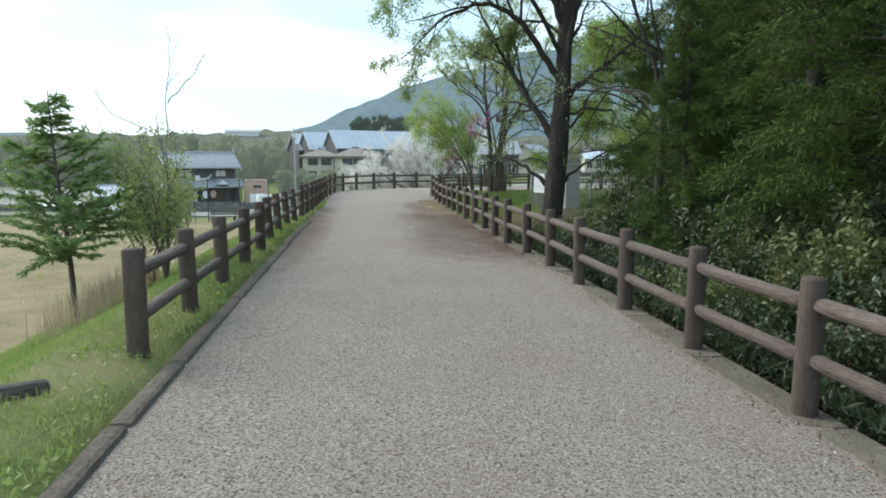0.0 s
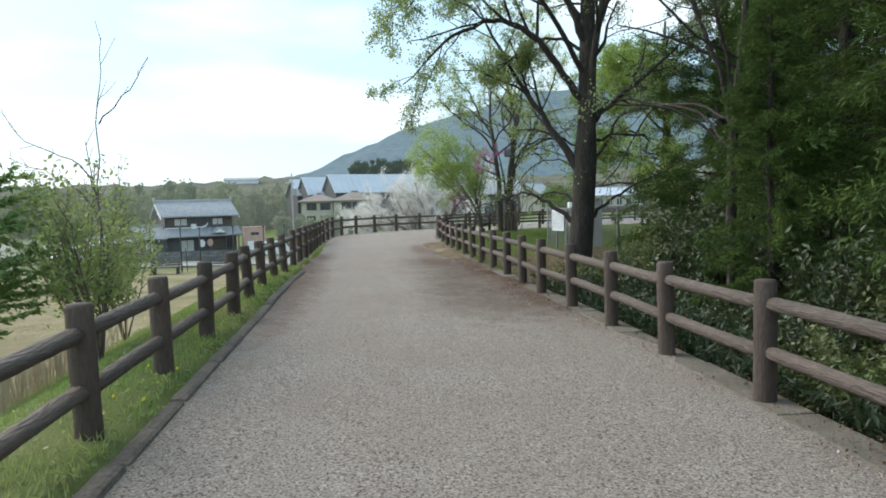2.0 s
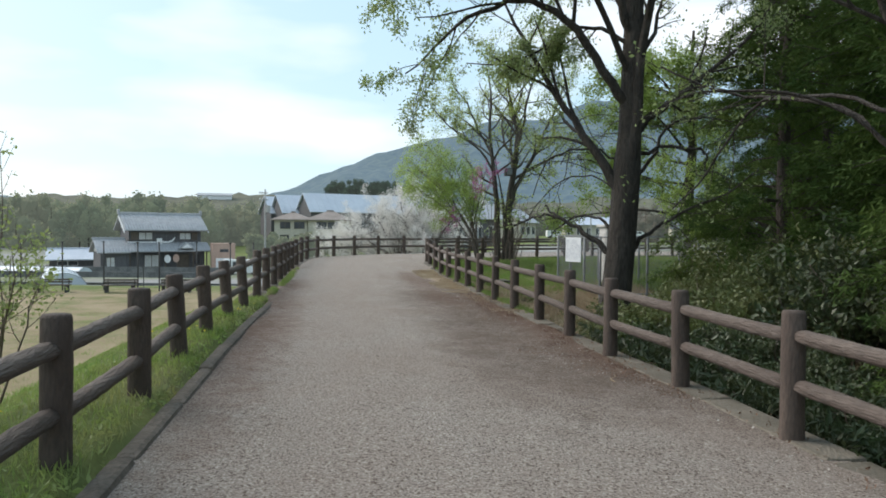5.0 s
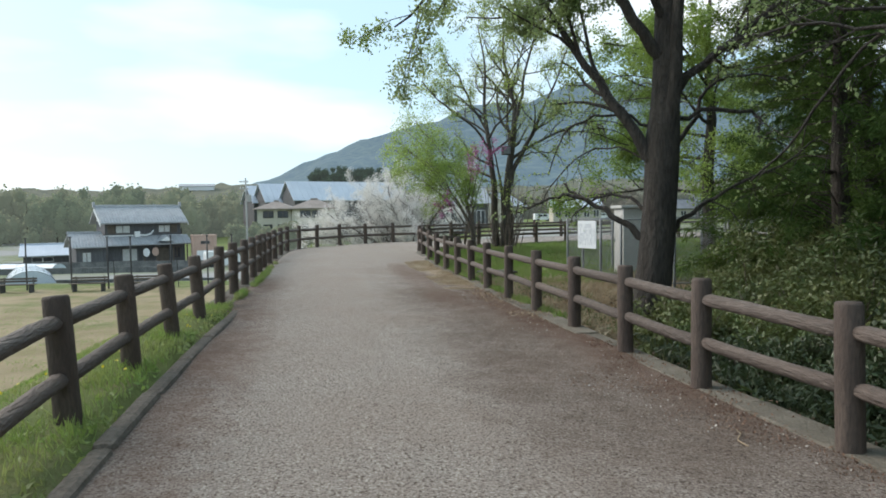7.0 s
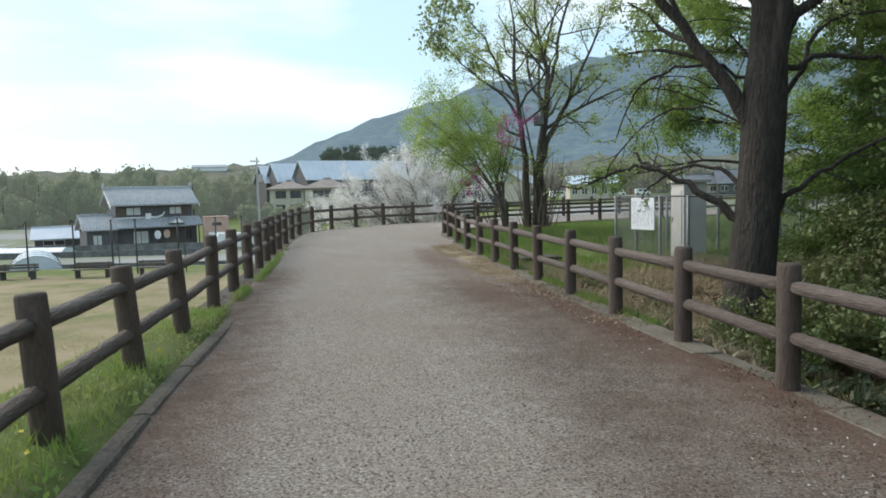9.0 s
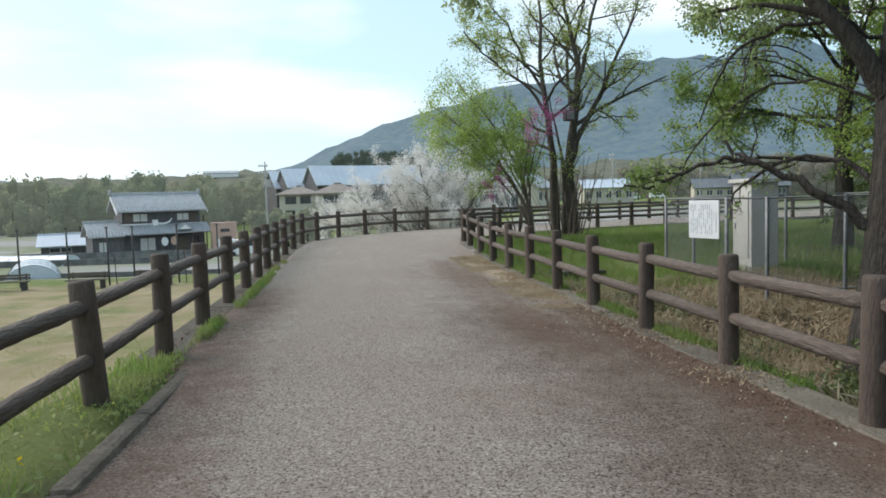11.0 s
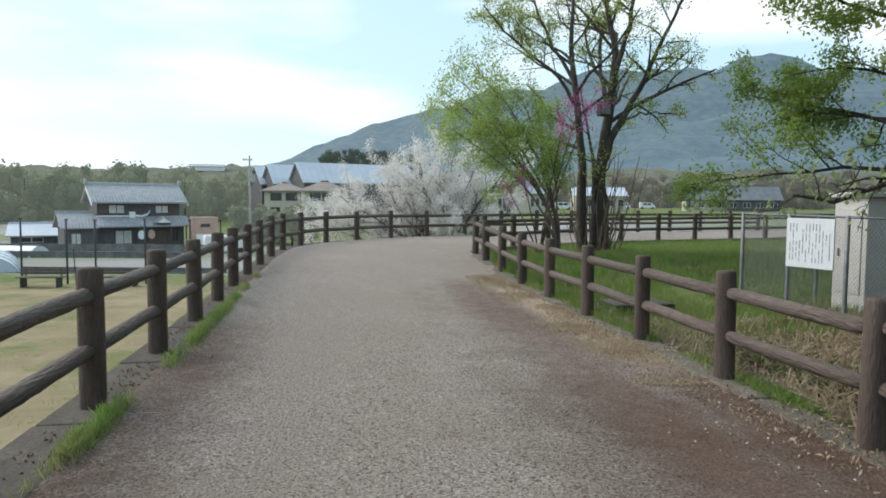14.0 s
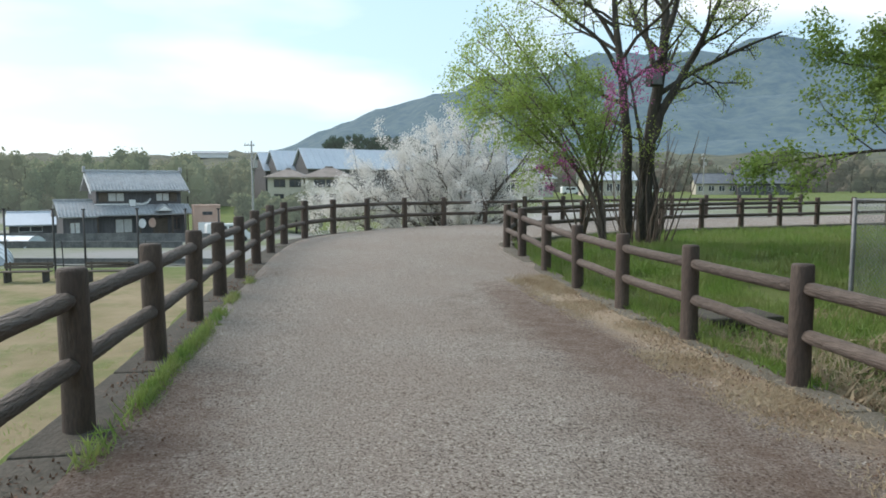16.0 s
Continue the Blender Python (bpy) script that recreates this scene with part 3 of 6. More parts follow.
def log_fence(points, foot, label, lean=None):
    """Posts with two rails between each pair; lean: the posts' outward lean in degrees at y."""
    root = thing("log_fence", (points[0][0], points[0][1], foot(points[0][1])), 0, label, "fence", "fences along the path")
    base = np.array([points[0][0], points[0][1], foot(points[0][1])])
    rng = random.Random(len(points))
    feet = []
    for x, y in points:
        p = np.array([x, y, foot(y)])
        out = (lean(y) if lean else 0.0) + rng.uniform(-1.0, 1.0)
        post = part("post", POST, M_FENCE, root)
        post.matrix_basis = pose(*(p - base), rng.uniform(-1.2, 1.2), -out, 0) @ pose(0, 0, 0, 0, 0, rng.uniform(0, 360))
        feet.append((p - base, math.tan(math.radians(out))))
    for (a, la), (b, lb) in zip(feet, feet[1:]):
        for h in (0.695, 0.362):
            a1, b1 = a + np.array([-la * h, 0, h]), b + np.array([-lb * h, 0, h])
            d = b1 - a1
            ln = np.linalg.norm(d)
            rail = part("rail", rng.choice(RAILS), M_RAIL, root)
            yaw = math.degrees(math.atan2(-d[0], d[1]))
            tilt = math.degrees(math.asin(d[2] / ln))
            start = a1 + d * 0.035 / ln + np.array([0, 0, rng.uniform(-0.008, 0.008)])
            rail.matrix_basis = pose(*start, tilt, 0, yaw) @ Matrix.Diagonal((1, ln - 0.07, 1, 1))
    return root


POSTS_L = spaced(EDGE_L, 4.8, 1.522, 34)
POSTS_L[:, 1] -= 0.1 * smooth(POSTS_L[:, 1], 5, 13) * (1 - smooth(POSTS_L[:, 1], 27, 31))
POSTS_L[:, 0] += np.interp(POSTS_L[:, 1], [0, 4.8, 10.75, 13.8, 18.26, 22], [0, 0.03, 0.07, 0.01, 0.03, 0])
POSTS_R = spaced(EDGE_R, 4.12 - 1.53 * 5, 1.53, 44)
near_r = smooth(POSTS_R[:, 1], 6, 8.5) * (1 - smooth(POSTS_R[:, 1], 13, 15.5))
POSTS_R[:, 0] -= 0.03 * (1 - smooth(POSTS_R[:, 1], 14, 17)) + 0.07 * near_r
POSTS_R[:, 1] += 0.08 * near_r
log_fence(POSTS_L, lambda y: float(z_left(y) - 0.1 * (1 - smooth(y, 16, 18.5)) - 0.015), "brown cast-concrete log fence above the sloping field", lambda y: 3.4 * float(smooth(y, 10.5, 12) * (1 - smooth(y, 17.2, 18.4))))
log_fence(POSTS_R, lambda y: float(z_right(y)), "brown cast-concrete log fence beside the shrubs and grass")


# ---- edgings ----
def edge_run(edge, offset, y0, y1, step):
    """Joint places along an edge, moved sideways (plus: to its right)."""
    t = np.gradient(edge, axis=0)
    t /= np.linalg.norm(t, axis=1)[:, None]
    e = edge + np.stack([t[:, 1], -t[:, 0]], 1) * offset
    p = spaced(e, y0, step, 80)
    return p[p[:, 1] <= y1]


def edging(name, pts, height, width, top, material, label, gap=0.012):
    base = np.array([pts[0][0], pts[0][1], 0.0])
    root = thing(name, base, 0, label, "kerb", kind="structure")
    rng = random.Random(3)
    me = None
    for a, b in zip(pts, pts[1:]):
        za, zb = height(a[1]), height(b[1])
        pa, pb = np.array([a[0], a[1], za]), np.array([b[0], b[1], zb])
        ln = float(np.linalg.norm(pb - pa))
        if me is None:
            bm = boxed(-width / 2, width / 2, 0, 1, -0.25, top, bevel=0.038 if width < 0.2 else 0.016)
            me = bpy.data.meshes.new("stone")
            bm.to_mesh(me)
            bm.free()
        d = pb - pa
        ob = part("kerb_stone", me, material, root)
        ob.matrix_basis = pose(*(pa - base + np.array([rng.uniform(-0.006, 0.006), 0, rng.uniform(-0.008, 0.008)])), math.degrees(math.asin(d[2] / ln)), rng.uniform(-1, 1), math.degrees(math.atan2(-d[0], d[1]))) @ Matrix.Diagonal((1, ln - gap, 1, 1))
    return root


edging("kerb", edge_run(EDGE_L, 0.32, -3.6, 18.4, 1.2), lambda y: float(z_left(y)) - 0.07, 0.13, 0.036, M_KERB, "dark weathered concrete kerb along the grass verge")
edging("kerb_strip", edge_run(EDGE_L, 0.0, 18.0, 46, 1.5), lambda y: float(z_left(y)) - 0.03, 0.4, 0.02, M_STRIP, "mossy concrete strip under the fence posts", 0.004)
edging("kerb_edge", edge_run(EDGE_R, -0.02, -3.6, 43, 1.5), lambda y: float(z_right(y)) - 0.01, 0.28, 0.024, M_CONC, "worn concrete edging under the fence posts")


# ---- trees ----
def set_tree(name, base, limbs, leaves, bark, leaf, label, trunk_name="trunk", crown_name="crown", category="tree", group=""):
    root = thing(name, base, 0, label, category, group)
    part(trunk_name, tubes(limbs), bark, root)
    if leaves is not None:
        part(crown_name, leaves, leaf, root)
    return root


def limb_of(pts, z0, kink=0.0):
    """A smooth limb through points whose heights are above the path."""
    p = spline([q[:2] for q in pts], 3)
    zz = spline([(q[2] - z0, 0) for q in pts], 3)[:, :1]
    line = np.concatenate([p, zz], 1)
    line[1:] += np.random.default_rng(len(pts)).normal(size=(len(line) - 1, 3)) * kink
    return line


def big_tree():
    rng = np.random.default_rng(11)
    x0, y0 = 3.07, 19.15
    z0 = rest(x0, y0) - 0.05
    out, tips, bare = [], [], []
    T = [(-0.2, 0, z0), (-0.16, 0, -0.55), (-0.04, 0, 0.4), (0.05, 0, 1.5), (0.1, 0, 2.5), (0.15, 0.02, 3.2), (0.2, 0.05, 4.8), (0.24, 0.1, 6.2), (0.3, 0.2, 7.6), (0.27, 0.4, 9.2), (0.3, 0.5, 11)]
    out.append((limb_of(T, z0), np.interp(np.linspace(0, 10, 31), range(11), [0.4, 0.34, 0.29, 0.27, 0.275, 0.225, 0.2, 0.17, 0.13, 0.09, 0.03])))
    # a second leader that leaves the trunk above the fork
    ramify(rng, limb_of([(0.12, -0.12, 2.6), (0.22, -0.2, 3.4), (0.26, -0.22, 4.6), (0.5, -0.25, 6.0), (0.75, -0.2, 7.6), (0.8, -0.1, 9.4)], z0), (0.13, 0.03), 3, out, tips, [8, 6, 4], 0.3, (0.5, 1.0), -0.02, 0.17, 0.4)
    limbs = [
        ([(-0.1, 0, 2.2), (-0.4, 0.12, 2.75), (-0.85, 0.4, 3.5), (-1.4, 0.75, 4.5), (-1.95, 1.1, 5.6), (-2.4, 1.4, 6.6)], 0.11),
        ([(0.08, 0, 3.8), (-0.4, -0.05, 4.4), (-0.95, -0.1, 5.15), (-1.6, -0.1, 5.6), (-2.3, -0.1, 5.65), (-3.0, -0.1, 5.35), (-3.6, -0.1, 4.85), (-4.2, -0.1, 4.25)], 0.1),
        ([(0.1, 0, 5.2), (-0.15, 0, 5.9), (-0.55, 0, 6.5), (-1.1, 0.1, 6.95), (-1.9, 0.2, 7.2), (-2.9, 0.2, 7.1), (-3.7, 0.1, 6.6), (-4.1, 0.1, 6.0)], 0.085),
        ([(0.2, 0, 3.25), (0.6, -0.05, 3.6), (1.05, -0.1, 3.95), (1.65, -0.15, 4.4), (2.3, -0.2, 5.0), (2.8, -0.3, 5.7)], 0.095),
        ([(0.2, 0, 4.6), (0.4, 0.1, 5.2), (0.6, 0.2, 5.8), (1.0, 0.3, 6.9), (1.3, 0.4, 7.9), (1.5, 0.5, 8.9)], 0.085),
        ([(0.2, 0.1, 5.6), (-0.4, 0.2, 6.4), (-0.9, 0.3, 7.4), (-1.9, 0.1, 8.3), (-3.0, -0.2, 8.4), (-3.9, -0.3, 7.8)], 0.08),
        ([(0.25, 0.1, 6.2), (0.9, -0.3, 7.0), (1.9, -0.8, 7.6), (3.0, -1.2, 8.0)], 0.08),
        ([(0.1, 0, 4.4), (-0.6, -0.6, 5.4), (-1.4, -1.2, 6.3), (-2.5, -1.4, 6.9), (-3.5, -1.5, 6.7), (-4.3, -1.5, 6.0)], 0.07),
        ([(0.2, 0.1, 5.4), (0.3, 0.9, 6.4), (0.2, 1.9, 7.4), (-0.3, 2.8, 8.4)], 0.08),
        ([(0.15, 0, 4.9), (-0.35, 0.3, 5.3), (-0.9, 0.5, 5.35), (-1.5, 0.6, 5.0), (-1.9, 0.6, 4.6)], 0.05),
    ]
    for pts, r in limbs:
        ramify(rng, limb_of(pts, z0, 0.02), (r, 0.014), 3, out, tips, [12, 6, 4], 0.34, (0.5, 1.0), -0.03, 0.18, 0.25)
    # low limbs, crooked and mostly bare
    for pts, r in (
        ([(-0.2, 0.05, 0.92), (-0.45, 0.2, 1.15), (-0.75, 0.4, 1.38), (-1.05, 0.65, 1.6), (-1.22, 0.85, 1.72), (-1.3, 1.0, 1.86)], 0.07),
        ([(-1.08, 0.68, 1.6), (-1.35, 0.8, 1.66), (-1.67, 0.95, 1.56), (-2.05, 1.2, 1.4), (-2.3, 1.3, 1.42)], 0.035),
        ([(-0.15, 0.1, 1.35), (-0.32, 0.35, 1.58), (-0.66, 0.67, 1.65), (-0.97, 1.0, 1.46), (-1.15, 1.1, 1.2)], 0.035),
        ([(0.2, 0, 1.0), (0.45, -0.05, 1.25), (0.77, -0.1, 1.47), (1.26, -0.2, 1.76), (1.95, -0.3, 2.07), (2.5, -0.4, 2.5)], 0.05),
        ([(0.3, 0, 2.85), (0.88, -0.15, 2.97), (1.41, -0.3, 2.88), (1.52, -0.42, 2.74), (1.4, -0.55, 2.5), (1.75, -0.6, 2.35)], 0.045),
        ([(-0.1, 0.1, 2.75), (-0.5, 0.2, 2.95), (-0.95, 0.35, 2.92), (-1.3, 0.5, 2.75), (-1.46, 0.75, 2.45), (-1.56, 1.0, 2.0)], 0.024),
        ([(0.05, 0.2, 2.1), (-0.4, 0.7, 2.45), (-0.9, 1.0, 2.4), (-1.35, 1.3, 2.0), (-1.6, 1.4, 1.5)], 0.02),
        ([(0.2, 0.1, 2.3), (0.6, 0.2, 2.7), (1.0, 0.3, 3.4), (1.5, 0.2, 3.6), (2.2, 0.1, 3.5)], 0.045),
    ):
        ramify(rng, limb_of(pts, z0, 0.022), (r, 0.011), 2, out, bare, [6, 4], 0.27, (0.5, 1.1), -0.05, 0.24, 0.4)
    # thin arching twigs that hang below the boughs
    for i in range(16):
        s = np.array([rng.uniform(-1.4, 1.2), rng.uniform(0.4, 2.4), rng.uniform(2.4, 3.8) - z0])
        w = np.array([rng.uniform(-0.8, 0.3), rng.uniform(-0.2, 0.7), 0.35])
        ramify(rng, shoot(rng, s, w / np.linalg.norm(w), rng.uniform(1.2, 2.2), 9, 0.12, -0.16), (0.013, 0.005), 1, out, bare, [7], 0.3, (0.4, 0.9), -0.12, 0.2, 0.3)
    P = on_tips(rng, tips, 16, 0.07)
    P = P[rng.uniform(size=len(P)) < np.where(P[:, 0] < -0.5, 1.0, 0.35)]
    Q = on_tips(rng, bare, 3, 0.05)
    leaves = leaf_mesh("crown", np.concatenate([P, Q]), 0.072, 0.038, rng, lean=(0, 0, -0.35), scatter=0.8)
    return set_tree("tree", (x0, y0, z0), out, leaves, M_BARK, M_LEAF_T1, "tall dark-barked tree with young grey-green leaves", group="")


def fan_tree():
    rng = np.random.default_rng(23)
    x0, y0 = 2.5, 32.4
    z0 = rest(x0, y0) - 0.05
    out, tips = [], []
    stems = [
        ([(0.14, 0, z0), (0.08, 0, 1.3), (0.16, 0, 2.45), (0.34, 0, 3.8), (0.45, 0.1, 4.9), (0.3, 0.2, 5.9), (0.1, 0.3, 7.0), (0.15, 0.4, 8.6)], 0.18, 13),
        ([(-0.26, 0.1, z0), (-0.3, 0.1, 1.5), (-0.31, 0.1, 2.4), (-0.48, 0.1, 3.9), (-0.6, 0.2, 5.2), (-0.55, 0.3, 6.6), (-0.8, 0.3, 8.0)], 0.145, 13),
        ([(-0.05, -0.12, z0), (-0.07, -0.14, 0.9), (-0.02, -0.12, 1.8), (-0.18, -0.05, 2.9), (-0.4, 0.05, 4.2)], 0.085, 5),
        ([(0.3, -0.05, z0), (0.27, -0.08, 1.0), (0.22, -0.06, 2.0), (0.3, -0.05, 3.0), (0.55, 0, 4.2)], 0.075, 5),
        ([(0.16, -0.05, 2.3), (0.45, -0.1, 3.1), (1.0, -0.1, 4.05), (1.45, -0.1, 5.0), (1.95, -0.1, 6.1), (2.3, 0, 7.1)], 0.1, 12),
        ([(-0.46, 0.05, 3.6), (-0.95, -0.1, 4.3), (-1.65, -0.2, 4.85), (-2.3, -0.3, 5.35), (-2.8, -0.4, 5.9)], 0.05, 10),
        ([(0.5, 0, 3.2), (0.85, -0.3, 3.42), (1.2, -0.5, 3.45), (1.8, -0.8, 3.4)], 0.028, 5),
        ([(0.4, 0, 4.3), (0.6, -0.2, 5.2), (0.75, -0.5, 6.2), (1.1, -0.6, 7.6), (1.4, -0.6, 8.5)], 0.07, 10),
        ([(0.3, 0.1, 3.6), (0.3, 0.8, 4.6), (0.4, 1.5, 5.8), (0.2, 2.0, 7.2)], 0.07, 10),
        ([(-0.5, 0.1, 4.2), (-1.0, 0.5, 5.2), (-1.5, 0.7, 6.3), (-2.1, 0.8, 7.1)], 0.05, 9),
    ]
    for pts, r, n in stems:
        ramify(rng, limb_of(pts, z0, 0.008 if r > 0.1 else 0.022), (r, 0.014), 3, out, tips, [n + 2, 7, 5] if n > 5 else [n, 5, 3], 0.33, (0.5, 1.1), 0.03, 0.17, 0.34)
    suckers = []
    for i in range(34):
        a = rng.uniform(0, 6.28)
        w = np.array([math.cos(a) * 0.3 - 0.05, math.sin(a) * 0.3 - 0.1, 1.0])
        q = rng.uniform(0.2, 0.6)
        suckers.append((shoot(rng, (math.cos(a) * q, math.sin(a) * q - 0.1, 0), w / np.linalg.norm(w), rng.uniform(1.2, 2.7), 6, 0.1, 0.04), np.linspace(rng.uniform(0.012, 0.024), 0.006, 7)))
    P = on_tips(rng, tips, 7, 0.08)
    leaves = leaf_mesh("crown", P, 0.06, 0.036, rng, lean=(0, 0, -0.3), scatter=0.9)
    root = set_tree("tree", (x0, y0, z0), out, leaves, M_BARK3, M_LEAF_T2, "fan-shaped many-stemmed tree with sparse yellow-green leaves")
    for line in suckers:
        part("sucker_shoot", tubes([line]), M_TWIG, root, "pale thin shoot")
    lamp = thing("box_loudspeaker", (2.55, 31.95, 3.37), 12, "small black box loudspeaker strapped to the tree", "loudspeaker")
    part("housing", boxed(-0.14, 0.14, -0.12, 0.1, 0, 0.3, bevel=0.02), M_POLE, lamp)
    part("grille", boxed(-0.11, 0.11, -0.135, -0.122, 0.03, 0.27, bevel=0.006), M_STEEL, lamp)
    part("bracket", boxed(-0.03, 0.03, 0.1, 0.36, 0.12, 0.17, bevel=0.005), M_STEEL, lamp)
    return root


def leaning_tree():
    rng = np.random.default_rng(31)
    x0, y0 = 1.35, 31.0
    z0 = rest(x0, y0) - 0.05
    out, tips = [], []
    for end, r in (((-2.7, 1.2, 4.0), 0.035), ((-2.2, 0.6, 3.5), 0.035), ((-1.5, 1.5, 4.2), 0.03), ((-1.6, -0.2, 3.1), 0.028), ((-0.9, 0.3, 3.7), 0.03), ((-0.2, 0.6, 3.3), 0.025), ((-2.5, 0.2, 3.0), 0.028), ((-2.6, 0.8, 3.6), 0.03), ((-1.9, 0.9, 4.6), 0.03), ((-0.4, -0.5, 2.6), 0.02), ((-2.3, 1.6, 4.4), 0.028)):
        e = np.array(end)
        pts = np.array([e * np.array([u ** 1.6, u ** 1.4, u ** 0.8]) for u in np.linspace(0, 1, 9)])
        pts[:, 0] += rng.normal(size=9) * 0.03
        ramify(rng, pts, (r, 0.01), 2, out, tips, [11, 6], 0.24, (0.6, 1.2), -0.04, 0.16, 0.48)
    P = on_tips(rng, tips, 30, 0.12)
    leaves = leaf_mesh("crown", P, 0.062, 0.036, rng, lean=(-0.2, 0, -0.25), scatter=0.9, flat=1.0)
    return set_tree("tree", (x0, y0, z0), out, leaves, M_TWIG, M_LEAF_G, "slender leaning tree with fresh light-green leaves")


def pink_tree():
    rng = np.random.default_rng(37)
    x0, y0 = 1.0, 31.6
    z0 = rest(x0, y0) - 0.05
    out, tips = [], []
    for end in ((-0.6, -1.2, 1.9), (0.5, -1.9, 3.5), (0.2, -1.6, 3.1), (0.9, -1.4, 3.7), (-0.9, -0.8, 1.7)):
        e = np.array(end)
        pts = np.array([e * np.array([u, u, u ** 0.8]) for u in np.linspace(0, 1, 7)])
        ramify(rng, pts, (0.022, 0.006), 1, out, tips, [7], 0.16, (0.6, 1.2), 0.05, 0.1, 0.72)
    leaves = leaf_mesh("crown", on_tips(rng, tips, 40, 0.05), 0.045, 0.032, rng)
    return set_tree("flowering_shrub", (x0, y0, z0), out, leaves, M_TWIG, M_PINK, "thin redbud shrub with magenta blossom clusters", crown_name="blossom", category="shrub")


def blossom_tree():
    rng = np.random.default_rng(41)
    x0, y0 = -0.95, 41.7
    z0 = rest(x0, y0) - 0.05
    out, tips = [], []
    for i in range(31):
        a = 2 * math.pi * i / 22 + rng.uniform(-0.2, 0.2)
        reach = rng.uniform(1.8, 3.4)
        e = np.array([math.cos(a) * reach * 1.15, math.sin(a) * reach * 0.8, (rng.uniform(-0.6, 1.4) if i % 2 else rng.uniform(1.2, 3.2)) - z0])
        if i % 3 == 0:
            e = e * np.array([0.45, 0.45, 0.4]) + np.array([0, 0, 2.3 - 0.6 * z0])
        if i >= 22:
            e = np.array([-1.6 - 0.32 * (i - 22), rng.uniform(-1.2, 1.2), 2.3 - 0.2 * (i - 22) + rng.uniform(-0.3, 0.3) - z0])
        elif e[0] > 0:
            e[0] *= 0.85
        else:
            e[0] = e[0] * (1.25 if e[2] < 1.5 - z0 else 0.6) + (0.3 if e[2] > 1.5 - z0 else 0)
        e[0] *= 1.14
        pts = np.array([e * np.array([u, u, u ** 0.75]) for u in np.linspace(0, 1, 8)])
        pts[1:, :] += rng.normal(size=(7, 3)) * 0.06
        ramify(rng, pts, (0.07, 0.014), 3, out, tips, [10, 6, 4], 0.33, (0.4, 1.1), -0.01, 0.16, 0.12)
    out = [q for q in out if q[1][0] > 0.0045]
    P = on_tips(rng, tips, 19, 0.085)
    leaves = leaf_mesh("blossom", P, 0.046, 0.038, rng)
    return set_tree("blossom_tree", (x0, y0, z0), out, leaves, M_BARK2, M_BLOSSOM, "spreading fruit tree covered in white blossom", crown_name="blossom")


def bare_tree():
    rng = np.random.default_rng(51)
    x0, y0 = 3.85, 12.3
    z0 = rest(x0, y0) - 0.05
    out, tips = [], []
    stems = [
        ([(0, 0, z0), (-0.04, 0, 1.0), (-0.02, 0, 2.3), (0.05, 0, 3.0), (0.15, 0.05, 3.8), (0.22, 0.1, 5.0), (0.3, 0.2, 6.6), (0.3, 0.3, 8.4)], 0.085, 8),
        ([(-0.02, 0, 2.3), (-0.1, 0, 2.8), (-0.22, 0, 3.25), (-0.48, 0.05, 3.95), (-0.7, 0.1, 4.7), (-0.95, 0.2, 5.8), (-1.2, 0.3, 6.8)], 0.045, 8),
        ([(0.0, -0.03, 2.4), (-0.08, -0.05, 3.1), (-0.25, -0.1, 3.9), (-0.42, -0.1, 4.7), (-0.55, -0.1, 6.0)], 0.035, 7),
        ([(-0.05, 0.1, 2.1), (-0.15, 0.9, 2.7), (-0.5, 1.9, 2.95), (-0.72, 2.4, 2.5), (-0.95, 2.7, 2.0), (-1.2, 3.0, 1.65)], 0.028, 6),
        ([(0.0, 0.1, 2.5), (-0.2, 1.0, 2.85), (-0.5, 2.0, 3.0), (-0.8, 2.4, 3.15), (-1.15, 2.6, 3.15), (-1.4, 2.8, 3.0)], 0.026, 6),
        ([(-0.02, 0.0, 2.0), (-0.4, 0.3, 2.5), (-0.9, 0.6, 2.8), (-1.5, 1.0, 2.9), (-2.0, 1.3, 3.2)], 0.024, 7),
    ]
    for pts, r, n in stems:
        ramify(rng, limb_of(pts, z0, 0.012), (r, 0.01), 3, out, tips, [n, 5, 3], 0.3, (0.5, 1.1), 0.01, 0.2, 0.4)
    leaves = leaf_mesh("crown", on_tips(rng, tips, 1, 0.06), 0.06, 0.035, rng, lean=(0, 0, -0.2), scatter=0.9)
    return set_tree("tree", (x0, y0, z0), out, leaves, M_BARK, M_LEAF_T1, "bare-limbed grey tree forking among the cypresses")


def green_tree():
    rng = np.random.default_rng(57)
    x0, y0 = 7.9, 28.0
    z0 = rest(x0, y0) - 0.05
    out, tips = [], []
    T = np.array([(0, 0, 0), (0.05, 0, 1.2), (0.0, 0.05, 2.6), (0.1, 0, 4.2), (0.0, 0.1, 6.0), (0.1, 0.1, 8.0)])
    out.append((T, [0.24, 0.19, 0.17, 0.14, 0.1, 0.04]))
    for i in range(15):
        a = math.pi * (0.55 + 0.95 * ((i * 0.37) % 1)) if i % 4 else rng.uniform(0, 6.28)
        z1 = 2.3 + 5.0 * i / 15
        w = np.array([math.cos(a), math.sin(a), rng.uniform(0.15, 0.5)])
        ramify(rng, shoot(rng, along(T, z1 / 8.0)[0], w / np.linalg.norm(w), rng.uniform(2.9, 4.1) * (1.15 - 0.45 * i / 15), 8, 0.1, -0.03), (0.055, 0.012), 3, out, tips, [8, 5, 4], 0.36, (0.5, 1.0), -0.02, 0.17, 0.3)
    P = on_tips(rng, tips, 18, 0.12)
    return set_tree("tree", (x0, y0, z0), out, leaf_mesh("crown", P, 0.085, 0.05, rng, flat=0.8), M_BARK, M_LEAF_M, "broad tree with fresh green leaves behind the enclosure")


